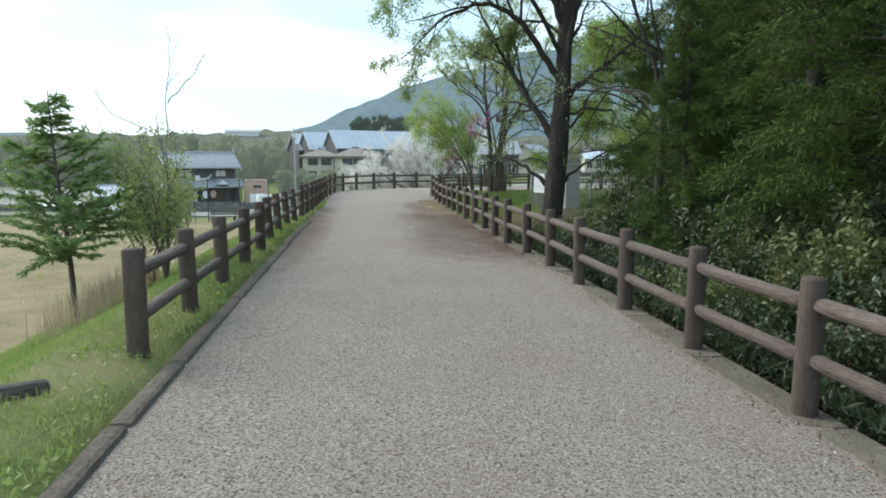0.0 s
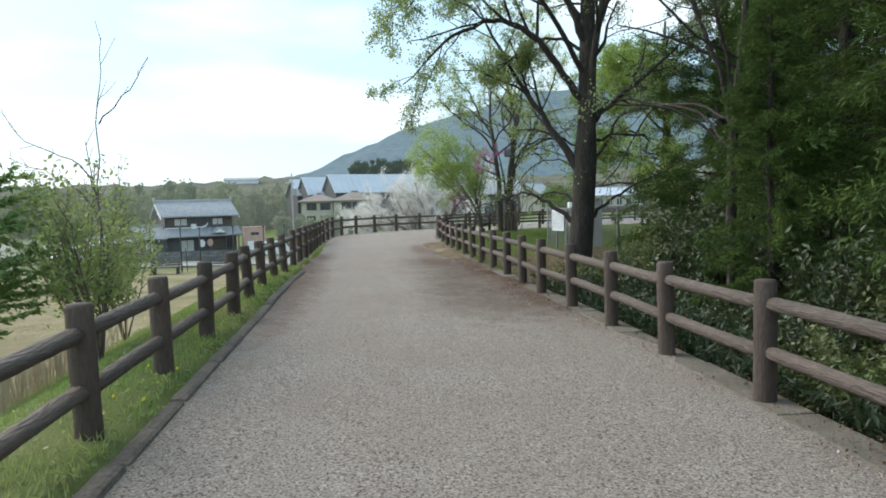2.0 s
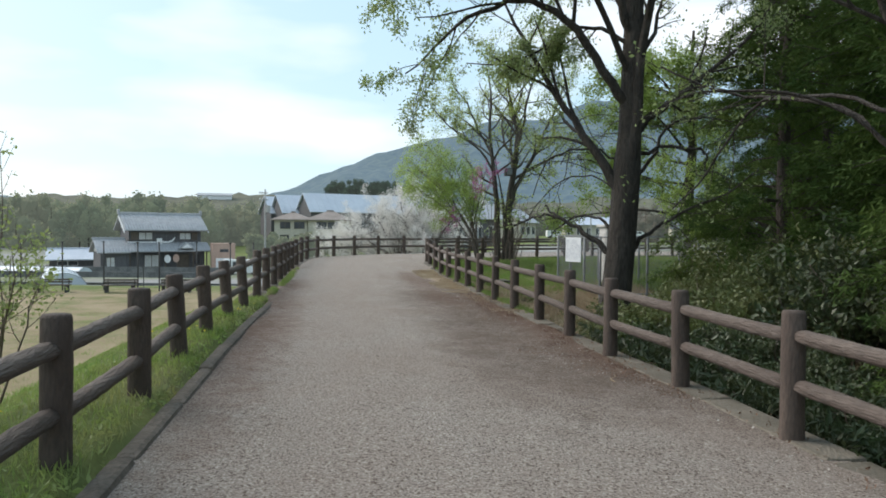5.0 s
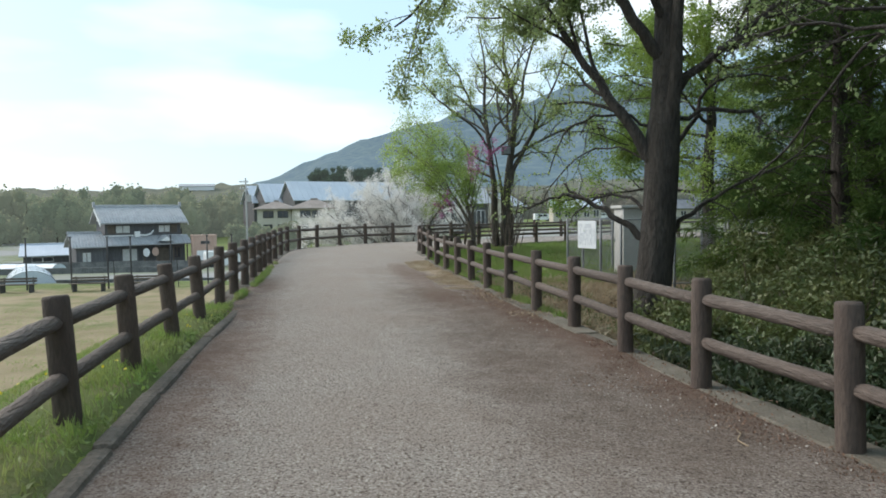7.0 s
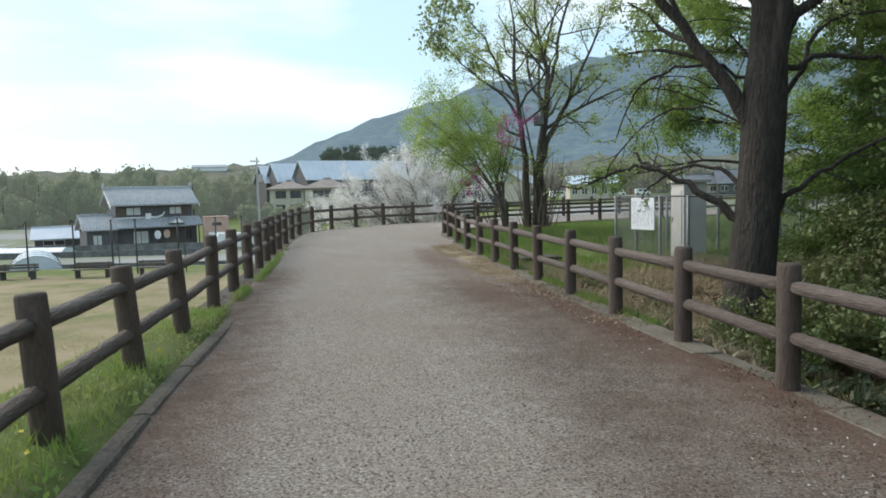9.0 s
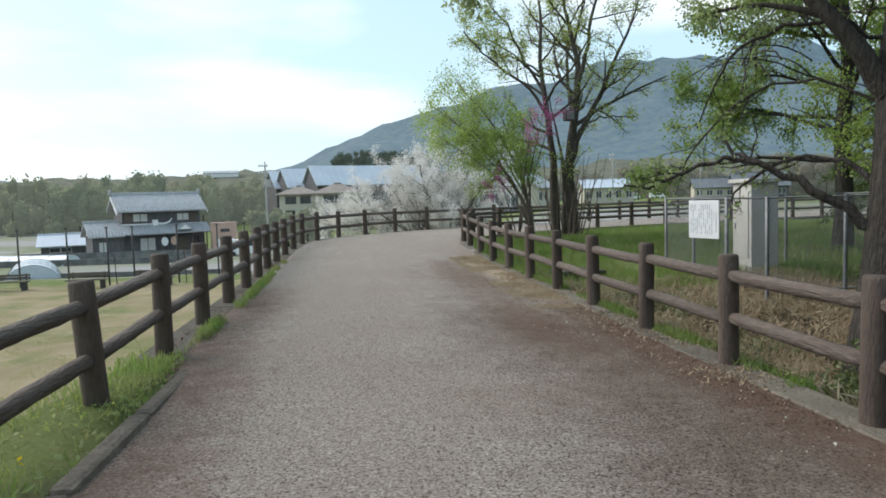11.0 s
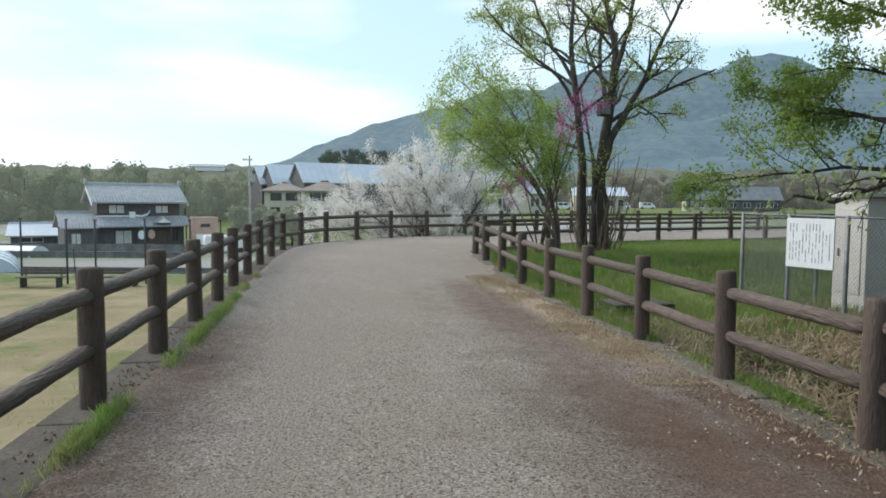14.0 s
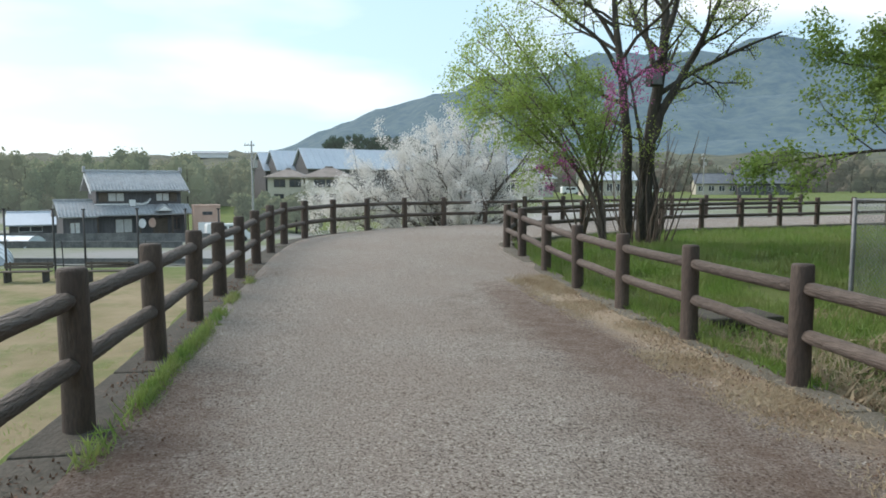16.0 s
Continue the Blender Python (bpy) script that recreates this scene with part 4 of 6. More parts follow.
def conifer_meshes(seed, height, reach, low, thick, size):
    """Trunk and fronds of a cypress with drooping sprays."""
    rng = np.random.default_rng(seed)
    limbs = [(np.array([(0, 0, z) for z in np.linspace(0, height, 9)]) + rng.normal(size=(9, 3)) * (0.05, 0.05, 0), np.linspace(0.2, 0.02, 9))]
    C, D = [], []
    count = int(height * 23)
    for i in range(count):
        z = low + (height - low) * (i + rng.uniform()) / count
        u = (z - low) / (height - low)
        ln = reach * (1 - u) ** 0.7 * rng.uniform(0.65, 1.15) + 0.25
        a = rng.uniform(0, 2 * math.pi)
        way = np.array([math.cos(a), math.sin(a), rng.uniform(0.1, 0.8)])
        pts = shoot(rng, (0, 0, z), way, ln, 6, 0.12, -0.11)
        limbs.append((pts[::2], np.linspace(0.02, 0.006, 4)))
        m = int(thick * ln) + 6
        for s in rng.uniform(0.25, 1.0, m) ** 0.8:
            p, d = along(pts, s)
            side = np.array([-d[1], d[0], 0])
            off = rng.uniform(-1, 1)
            spray = d * 0.7 + side * off + np.array([0, 0, rng.uniform(-0.9, 0.35)])
            spray /= np.linalg.norm(spray)
            for j in range(4):
                C.append(p + spray * (0.05 + 0.075 * j) + rng.normal(size=3) * 0.045)
                D.append(spray + rng.normal(size=3) * 0.45)
    fr = leaf_mesh("fronds", C, size, size * 0.19, rng, lean=np.array(D), scatter=0.2, flat=0.3)
    return tubes(limbs), fr


CONIFERS = [conifer_meshes(3, 11.5, 2.6, 0.5, 56, 0.12), conifer_meshes(4, 12.0, 2.8, 0.7, 52, 0.12), conifer_meshes(5, 13.0, 2.8, 0.6, 24, 0.17)]


def conifer(x0, y0, which, turn, scale=1.0):
    root = thing("conifer", (x0, y0, rest(x0, y0) - 0.05), turn, "tall dark-green cypress with drooping feathery sprays", "tree", "cypresses beside the path")
    root.scale = (scale, scale, scale)
    part("trunk", CONIFERS[which][0], M_BARK, root)
    part("crown", CONIFERS[which][1], M_CONIFER, root)
    return root


big_tree()
fan_tree()
leaning_tree()
pink_tree()
blossom_tree()
bare_tree()
green_tree()
for cx, cy, cw, ct, cs in ((5.6, 8.2, 0, 10, 0.95), (6.4, 12.2, 1, 80, 1.0), (8.0, 16.6, 2, 150, 1.05), (5.9, 4.4, 1, 200, 0.9), (9.4, 9.5, 2, 260, 1.0), (10.8, 21.0, 2, 30, 1.0), (13.4, 28.0, 2, 300, 1.1), (6.95, 20.4, 1, 70, 0.95), (3.95, 11.4, 2, 45, 0.36), (10.8, 25.2, 2, 210, 1.0), (9.2, 13.6, 2, 120, 1.1), (8.6, 5.6, 2, 320, 1.0), (13.6, 33.2, 2, 40, 1.0)):
    conifer(cx, cy, cw, ct, cs)


# ---- shrubs beside the path ----
def shrub_meshes(seed, w, h, n, length, width):
    rng = np.random.default_rng(seed)
    limbs, tips = [], []
    for i in range(22):
        a = rng.uniform(0, 6.283)
        q = rng.uniform(0.1, 1.0) ** 0.5
        e = np.array([math.cos(a) * w * q, math.sin(a) * w * q, h * rng.uniform(0.65, 1.1) * (1 - 0.45 * q * q)])
        pts = np.array([e * np.array([u, u, u ** 0.7]) for u in np.linspace(0, 1, 6)])
        pts[1:] += rng.normal(size=(5, 3)) * 0.03
        ramify(rng, pts, (0.014, 0.005), 2, limbs, tips, [5, 4], 0.36, (0.4, 1.1), 0.03, 0.15, 0.3)
    limbs = [q for q in limbs if q[1][0] > 0.0045]
    P = on_tips(rng, tips, n, 0.05)
    P[:, 2] = np.maximum(P[:, 2], 0.03)
    return tubes(limbs), leaf_mesh("leaves", P, length, width, rng, lean=(0, 0, 0.25), scatter=0.9, flat=1.3)


SHRUBS = [shrub_meshes(61, 0.85, 1.25, 12, 0.075, 0.034), shrub_meshes(62, 0.8, 1.0, 12, 0.07, 0.034), shrub_meshes(63, 0.7, 0.7, 12, 0.075, 0.03)]


def shrub(x0, y0, which, leaf, turn, scale, label, lift=1.0):
    root = thing("shrub", (x0, y0, rest(x0, y0) - 0.04), turn, label, "shrub", "evergreen shrubs behind the fence")
    root.scale = (scale, scale, scale * lift)
    part("stem", SHRUBS[which][0], M_TWIG, root)
    me = SHRUBS[which][1]
    if leaf is not M_SHRUB:
        me = OLIVE[which]
    part("foliage", me, leaf, root)


OLIVE = [m[1].copy() for m in SHRUBS]
rs = random.Random(8)
for i in range(17):
    y = 1.2 + i * 1.08 + rs.uniform(-0.2, 0.2)
    edge_x = float(np.interp(y, EDGE_R[:, 1], EDGE_R[:, 0]))
    dark = rs.random() < 0.62
    if y < 9.0:
        shrub(edge_x + 0.95 + rs.uniform(-0.1, 0.25), y, 2 if y > 12 or rs.random() < 0.4 else 1, M_SHRUB if dark else M_SHRUB2, rs.uniform(0, 360), rs.uniform(0.85, 1.1), "low glossy evergreen shrub behind the log fence" if dark else "low olive-green shrub behind the log fence")
    if y < 9.6:
        shrub(edge_x + 2.0 + rs.uniform(-0.2, 0.3), y + 0.4, rs.choice((0, 1)) if y < 11 else 2, M_SHRUB2 if rs.random() < 0.5 else M_SHRUB, rs.uniform(0, 360), rs.uniform(1.0, 1.3) if y < 11 else 1.1, "rounded evergreen shrub under the cypresses")
    if 9.0 <= y < 15.2:
        shrub(edge_x + 0.85 + rs.uniform(-0.1, 0.2), y, 2, M_SHRUB, rs.uniform(0, 360), rs.uniform(0.75, 0.95), "low dark evergreen shrub behind the log fence")
        shrub(edge_x + 1.75 + rs.uniform(-0.2, 0.2), y + 0.4, 2, M_SHRUB, rs.uniform(0, 360), rs.uniform(0.85, 1.05), "low dark evergreen shrub behind the log fence")
    if y < 15 and (i % 2 == 0 or y > 9):
        shrub(edge_x + 3.3 + rs.uniform(-0.3, 0.3), y, 0, M_SHRUB, rs.uniform(0, 360), rs.uniform(1.2, 1.5), "tall dark evergreen shrub under the cypresses")
for sx, sy, sw, ss in ((3.0, 17.9, 1, 1.15), (3.75, 18.5, 1, 1.25), (3.9, 16.4, 1, 1.1), (4.5, 17.6, 1, 1.3), (4.3, 19.8, 1, 1.1), (2.55, 18.5, 2, 1.0)):
    shrub(sx, sy, sw, M_SHRUB2, rs.uniform(0, 360), ss, "low olive-green shrub round the tree's foot")


for sx, sy, ss in ((3.95, 6.5, 1.1), (4.0, 8.6, 1.05), (4.95, 19.9, 1.1), (5.7, 21.3, 1.3), (5.6, 18.4, 1.5), (6.4, 20.6, 1.7), (4.6, 16.6, 1.15), (5.6, 15.0, 1.5), (4.7, 14.0, 1.0), (5.2, 17.4, 1.35)):
    shrub(sx, sy, 0, M_SHRUB2 if sy < 9 or sy > 13.5 else M_SHRUB, rs.uniform(0, 360), ss, "tall leafy evergreen shrub beside the big tree")


# ---- saplings on the field side ----
def fir_sapling():
    rng = np.random.default_rng(71)
    x0, y0 = -5.0, 9.3
    z0 = rest(x0, y0) - 0.05
    h = 2.45 - z0
    stem = np.array([(-0.18 * u + 0.02 * math.sin(6 * u), 0, h * u) for u in np.linspace(0, 1, 12)])
    limbs = [(stem, np.linspace(0.045, 0.006, 12))]
    C, D = [], []
    for i in range(105):
        u = 0.27 + 0.7 * i / 105
        p0, _ = along(stem, u)
        ln = (1.12 * (1 - (u - 0.27) / 0.75) ** 0.5 * rng.uniform(0.55, 1.15) + 0.1) * (0.42 if u > 0.76 else 1)
        a = rng.uniform(0, 6.283)
        pts = shoot(rng, p0, (math.cos(a), math.sin(a), rng.uniform(0.1, 0.75)), ln, 5, 0.1, -0.05)
        limbs.append((pts, np.linspace(0.009, 0.003, 6)))
        for s in rng.uniform(0.2, 1, int(46 * ln) + 6):
            p, d = along(pts, s)
            side = np.array([-d[1], d[0], 0]) * rng.uniform(-1, 1)
            w = d * 0.6 + side + np.array([0, 0, rng.uniform(-0.35, 0.1)])
            for j in range(3):
                C.append(p + w / np.linalg.norm(w) * (0.02 + 0.04 * j) + rng.normal(size=3) * 0.01)
                D.append(w)
    fr = leaf_mesh("crown", C, 0.11, 0.03, rng, lean=np.array(D), scatter=0.3, flat=0.8)
    return set_tree("sapling", (x0, y0, z0), limbs, fr, M_BARK2, M_SAPLING, "young feathery conifer on the grassy bank", category="tree")


def leafy_sapling(x0, y0, seed, top, spread, shoots, label, per=9, leafy=False, stems=()):
    rng = np.random.default_rng(seed)
    z0 = rest(x0, y0) - 0.05
    limbs, tips = [], []
    for i in range(9):
        a = rng.uniform(0, 6.283)
        h = (top - z0) * rng.uniform(0.4, 0.62)
        e = np.array([math.cos(a) * spread * rng.uniform(0.3, 1), math.sin(a) * spread * rng.uniform(0.3, 1), h])
        pts = np.array([e * np.array([u, u, u ** 0.8]) for u in np.linspace(0, 1, 7)])
        pts[1:] += rng.normal(size=(6, 3)) * 0.025
        ramify(rng, pts, (0.018, 0.005), 2, limbs, tips, [7, 4], 0.33, (0.4, 0.9), 0.05, 0.12, 0.35)
    for i in range(shoots):
        w = np.array([rng.normal() * 0.13, rng.normal() * 0.13, 1.0])
        pts = shoot(rng, (rng.normal() * 0.08, rng.normal() * 0.08, (top - z0) * 0.3), w / np.linalg.norm(w), (top - z0) * rng.uniform(0.5, 0.7), 7, 0.05, 0.03)
        spare = []
        ramify(rng, pts, (0.012, 0.004), 1, limbs, spare, [5], 0.22, (0.4, 0.8), 0.05, 0.1, 0.45)
        if leafy:
            tips += spare + [pts[3:]]
    for pts in stems:
        ramify(rng, limb_of(pts, z0, 0.012), (0.009, 0.003), 1, limbs, [], [4], 0.14, (0.4, 0.8), 0.05, 0.1, 0.45)
    leaves = leaf_mesh("crown", on_tips(rng, tips, per, 0.07), 0.062, 0.034, rng, flat=0.8)
    return set_tree("sapling", (x0, y0, z0), limbs, leaves, M_TWIG, M_LEAF_S, label, category="tree")


fir_sapling()
leafy_sapling(-3.7, 9.2, 72, 2.7, 0.75, 1, "bushy sapling with bare upright twigs", 9, False, ([(0.05, 0, 0.3), (0.08, 0, 1.7), (0.11, 0, 2.3), (0.16, 0, 2.8), (0.2, 0, 3.1)], [(0.12, 0, 2.28), (0.28, 0, 2.45), (0.5, 0, 2.7), (0.62, 0, 2.9)], [(0.07, 0, 1.6), (-0.05, 0, 1.85), (-0.25, 0, 2.0), (-0.62, 0, 2.16), (-0.8, 0, 2.45)], [(0.07, 0, 1.4), (-0.2, 0.1, 1.7), (-0.5, 0.1, 1.85), (-0.9, 0.2, 2.0)]))
leafy_sapling(-4.4, 10.4, 74, 2.3, 0.8, 2, "bushy light-green sapling on the bank", 9, True)
leafy_sapling(-5.4, 13.4, 73, 2.35, 0.9, 3, "airy light-green sapling below the fence", 7, True)


# ---- wire enclosure, cabinet and notice board ----
def wire_fence():
    corners = [(3.36, 26.5), (3.7, 23.0), (7.2, 22.75), (7.0, 26.4), (3.36, 26.5)]
    zb = rest(3.6, 24.5) - 0.02
    root = thing("wire_fence", (3.36, 26.5, zb), 0, "galvanised chain-link fence round the grey cabinet", "fence")
    base = np.array([3.36, 26.5, zb])
    h = 1.18 - zb
    rng = random.Random(4)
    for a, b in zip(corners, corners[1:]):
        a3, b3 = np.array([*a, zb]) - base, np.array([*b, zb]) - base
        d = b3 - a3
        ln = float(np.linalg.norm(d))
        d = d / ln
        n = 3
        for i in range(n):
            p = a3 + d * ln * i / n
            part("post", tubes([(np.array([p + np.array([0, 0, -0.1]), p + np.array([0, 0, h * 0.5]), p + np.array([0, 0, h + 0.02])]), [0.03, 0.03, 0.03])]), M_STEEL, root)
        for z in (h, 0.08):
            part("rail", tubes([(np.array([a3 + np.array([0, 0, z]), (a3 + b3) / 2 + np.array([0, 0, z]), b3 + np.array([0, 0, z])]), [0.018] * 3)]), M_STEEL, root)
        wires, pitch, top = [], 0.062, h - 0.02
        s = -top
        while s < ln:
            for sign in (1, -1):
                s0, s1 = (s, s + top) if sign > 0 else (s + top, s)
                z0, z1 = 0.06, top
                q0, q1 = np.array([s0, z0]), np.array([s1, z1])
                t0, t1 = 0.0, 1.0
                for lim, up in ((0.0, False), (ln, True)):
                    f = (lim - s0) / (s1 - s0)
                    inc = s1 > s0
                    if (not up) == inc:
                        t0 = max(t0, f)
                    else:
                        t1 = min(t1, f)
                if t1 - t0 > 0.02:
                    e0, e1 = q0 + (q1 - q0) * t0, q0 + (q1 - q0) * t1
                    wires.append((np.array([a3 + d * e0[0] + np.array([0, 0, e0[1]]), a3 + d * e1[0] + np.array([0, 0, e1[1]])]), [0.0019, 0.0019]))
            s += pitch
        tagged(part("wire_mesh", tubes(wires), M_STEEL, root), kind="stuff")
    return root


def cabinet():
    zb = rest(4.6, 25.3) - 0.05
    root = thing("concrete_cabinet", (4.65, 25.38, zb), 0, "tall grey concrete cabinet with a flat cap", "cabinet")
    h = 1.44 - zb
    part("body", boxed(-0.25, 0.25, -0.38, 0.38, 0, h, bevel=0.012), M_CABINET, root)
    part("cap", boxed(-0.32, 0.32, -0.45, 0.45, h + 0.002, h + 0.075, bevel=0.012), M_CABINET, root)
    part("door", boxed(-0.268, -0.252, -0.28, 0.28, 0.35, h - 0.15, bevel=0.004), M_CABINET, root, "grey steel door")
    part("handle", boxed(-0.29, -0.27, 0.2, 0.225, h * 0.5, h * 0.5 + 0.12, bevel=0.004), M_STEEL, root)


def notice_board():
    a, b = np.array([3.33, 25.05]), np.array([3.6, 24.37])
    yaw = math.degrees(math.atan2(b[1] - a[1], b[0] - a[0]))
    root = thing("notice_board", (*((a + b) / 2 - np.array([0.06, 0.02])), 0.48), yaw, "white notice board with columns of faded print", "sign")
    part("board", boxed(-0.36, 0.36, -0.012, 0.012, 0, 0.67, bevel=0.004), M_SIGN, root)
    rng = random.Random(6)
    for i in range(13):
        x = 0.3 - i * 0.05
        z = 0.6
        if i == 0:
            bars = [(0.12, 0.48)]
        else:
            bars = []
            while z > 0.1:
                l = rng.uniform(0.04, 0.13)
                if rng.random() < 0.75:
                    bars.append((max(z - l, 0.08), z))
                z -= l + 0.025
        for z0, z1 in bars:
            part("print_bar", boxed(x - 0.004, x + 0.004, -0.0165, -0.0125, z0, z1), M_INK, root)
    for sx in (-0.3, 0.3):
        part("strap", boxed(sx - 0.015, sx + 0.015, 0.013, 0.05, 0.3, 0.33), M_STEEL, root)


wire_fence()
cabinet()
notice_board()
slab = thing("drain_cover", (1.3, 25.45, -0.25), 8, "weathered concrete drain cover in the grass", "drain cover")
part("slab", boxed(-0.45, 0.45, -0.32, 0.32, 0.08, 0.17, bevel=0.02), M_STRIP, slab)
part("footing", boxed(-0.4, 0.4, -0.28, 0.28, -0.25, 0.078, bevel=0.01), M_STRIP, slab)
step = thing("timber_step", (-2.75, 3.62, rest(-2.75, 3.62) + 0.02), 43, "old dark timber step in the grass verge", "step")
part("log", tubes([(np.array([(-0.75, 0, 0.04), (-0.2, 0, 0.05), (0.3, 0, 0.05), (0.55, 0, 0.045)]), [0.1, 0.105, 0.1, 0.09])]), M_LOG, step)
part("peg", tubes([(np.array([(-0.4, -0.12, -0.1), (-0.4, -0.12, 0.05), (-0.4, -0.12, 0.14)]), [0.04, 0.04, 0.035])]), M_LOG, step)


# ---- field edge: net poles, benches, tunnels, road ----
def net_pole(x, y, h, arm):
    root = thing("net_pole", (x, y, rest(x, y) - 0.02), 0, "thin dark steel pole at the field's edge", "pole", "net poles")
    part("shaft", tubes([(np.array([(0, 0, -0.2), (0, 0, h * 0.5), (0, 0, h)]), [0.045, 0.042, 0.04])]), M_POLE, root)
    part("cap", boxed(-0.06, 0.06, -0.06, 0.06, h, h + 0.05, bevel=0.01), M_POLE, root)
    if arm:
        part("brace", tubes([(np.array([(0.35, 0.0, -0.1), (0.3, 0, h * 0.45), (0.28, 0, h * 0.55)]), [0.03, 0.03, 0.03])]), M_POLE, root)


for i, px in enumerate((-23.2, -20.9, -18.6, -16.7, -15.5, -13.4, -11.5, -10.2, -8.2)):
    net_pole(px, 45.9, 2.75, i in (3, 5))


def bench(x, y, rz):
    root = thing("bench", (x, y, rest(x, y) - 0.01), rz, "weathered wooden bench at the field's edge", "bench", "benches")
    for j in range(3):
        part("seat_slat", boxed(-0.9, 0.9, -0.2 + j * 0.14, -0.08 + j * 0.14, 0.4, 0.45, bevel=0.006), M_BENCH, root)
    for j in range(2):
        part("back_slat", boxed(-0.9, 0.9, 0.23, 0.26, 0.52 + j * 0.13, 0.62 + j * 0.13, bevel=0.006), M_BENCH, root)
    for sx in (-0.7, 0.7):
        part("leg", boxed(sx - 0.04, sx + 0.04, -0.2, 0.22, 0, 0.398, bevel=0.008), M_POLE, root)
        part("back_post", boxed(sx - 0.03, sx + 0.03, 0.262, 0.3, 0, 0.78, bevel=0.006), M_POLE, root)


for bx in (-20.9, -17.3, -14.2):
    bench(bx, 44.9, 4)


def tunnel(x, y, rz, length, r, label):
    root = thing("greenhouse_tunnel", (x, y, rest(x, y) - 0.05), rz, label, "greenhouse", "greenhouse tunnels")
    prof = [(r * math.cos(a), r * 0.85 * math.sin(a)) for a in np.linspace(0, math.pi, 15)]
    part("film", prism(prof, -length / 2, length / 2), M_FILM, root)
    for k in range(int(length / 2) + 1):
        y0 = -length / 2 + 2 * k
        part("hoop", tubes([(np.array([((r + 0.015) * math.cos(a), y0, (r + 0.015) * 0.85 * math.sin(a)) for a in np.linspace(0, math.pi, 13)]), [0.02] * 13)]), M_STEEL, root)


tunnel(-26.5, 57.0, 28, 7, 1.55, "white plastic greenhouse tunnel among the plots")
tunnel(-41.0, 80.0, 80, 12, 1.3, "long pale greenhouse tunnel behind the poles")

road = mesh_from("road", [(x, 52.5 + 0.06 * (x + 10) * (-1) + w, rest(x, 52.5 - 0.06 * (x + 10) + w) + 0.05) for x in np.linspace(-90, 2, 40) for w in np.linspace(0, 4.2, 5)], [(i * 5 + j, (i + 1) * 5 + j, (i + 1) * 5 + j + 1, i * 5 + j + 1) for i in range(39) for j in range(4)])
tagged(part("road", road, M_ASPHALT), "narrow grey asphalt lane below the field", "road", kind="structure")


def block_wall(x0, x1, y, h, label):
    root = thing("block_wall", (x0, y, rest((x0 + x1) / 2, y) - 0.1), -3, label, "wall")
    k = int((x1 - x0) / 2.4)
    for i in range(k):
        part("panel", boxed(i * 2.4, i * 2.4 + 2.385, -0.08, 0.08, 0, h, bevel=0.01), M_BLOCK, root)
    part("coping", boxed(0, k * 2.4, -0.11, 0.11, h + 0.002, h + 0.07, bevel=0.01), M_BLOCK, root)


block_wall(-62, -12, 64, 0.55, "low grey block wall along the lane")
block_wall(-58, -20, 79, 0.7, "low dark terrace wall among the plots")
block_wall(-48, -22, 93, 1.0, "grey garden wall in front of the dark house")


# ---- buildings ----
def slope_roof(name, root, x0, x1, ya, za, yb, zb, t, material, ribs=0, label=""):
    """A roof slab between the lines (ya, za) and (yb, zb), with tile rolls running down it."""
    d = np.array([yb - ya, zb - za])
    n = np.array([-d[1], d[0]]) / np.linalg.norm(d)
    n = n if n[1] > 0 else -n
    slab_part = part(name, prism([(ya, za), (yb, zb), (yb + n[0] * t, zb + n[1] * t), (ya + n[0] * t, za + n[1] * t)], x0, x1, "x"), material, root, label)
    for i in range(ribs):
        x = x0 + (x1 - x0) * (i + 0.5) / ribs
        p = np.array([(x, ya + n[0] * t, za + n[1] * t), (x, (ya + yb) / 2 + n[0] * t, (za + zb) / 2 + n[1] * t), (x, yb + n[0] * t, zb + n[1] * t)])
        part("tile_roll", tubes([(p, [0.07] * 3)]), material, slab_part)
    return slab_part


def window(root, x0, x1, y, z0, z1, pane=None, frame_mat=None, panes=2):
    w = part("window", boxed(x0, x1, y - 0.05, y, z0, z1, bevel=0.01), frame_mat or M_WHITE, root)
    for i in range(panes):
        a = x0 + (x1 - x0) * i / panes + 0.05
        b = x0 + (x1 - x0) * (i + 1) / panes - 0.05
        part("pane", boxed(a, b, y - 0.062, y - 0.052, z0 + 0.06, z1 - 0.06), pane or M_GLASS, w)


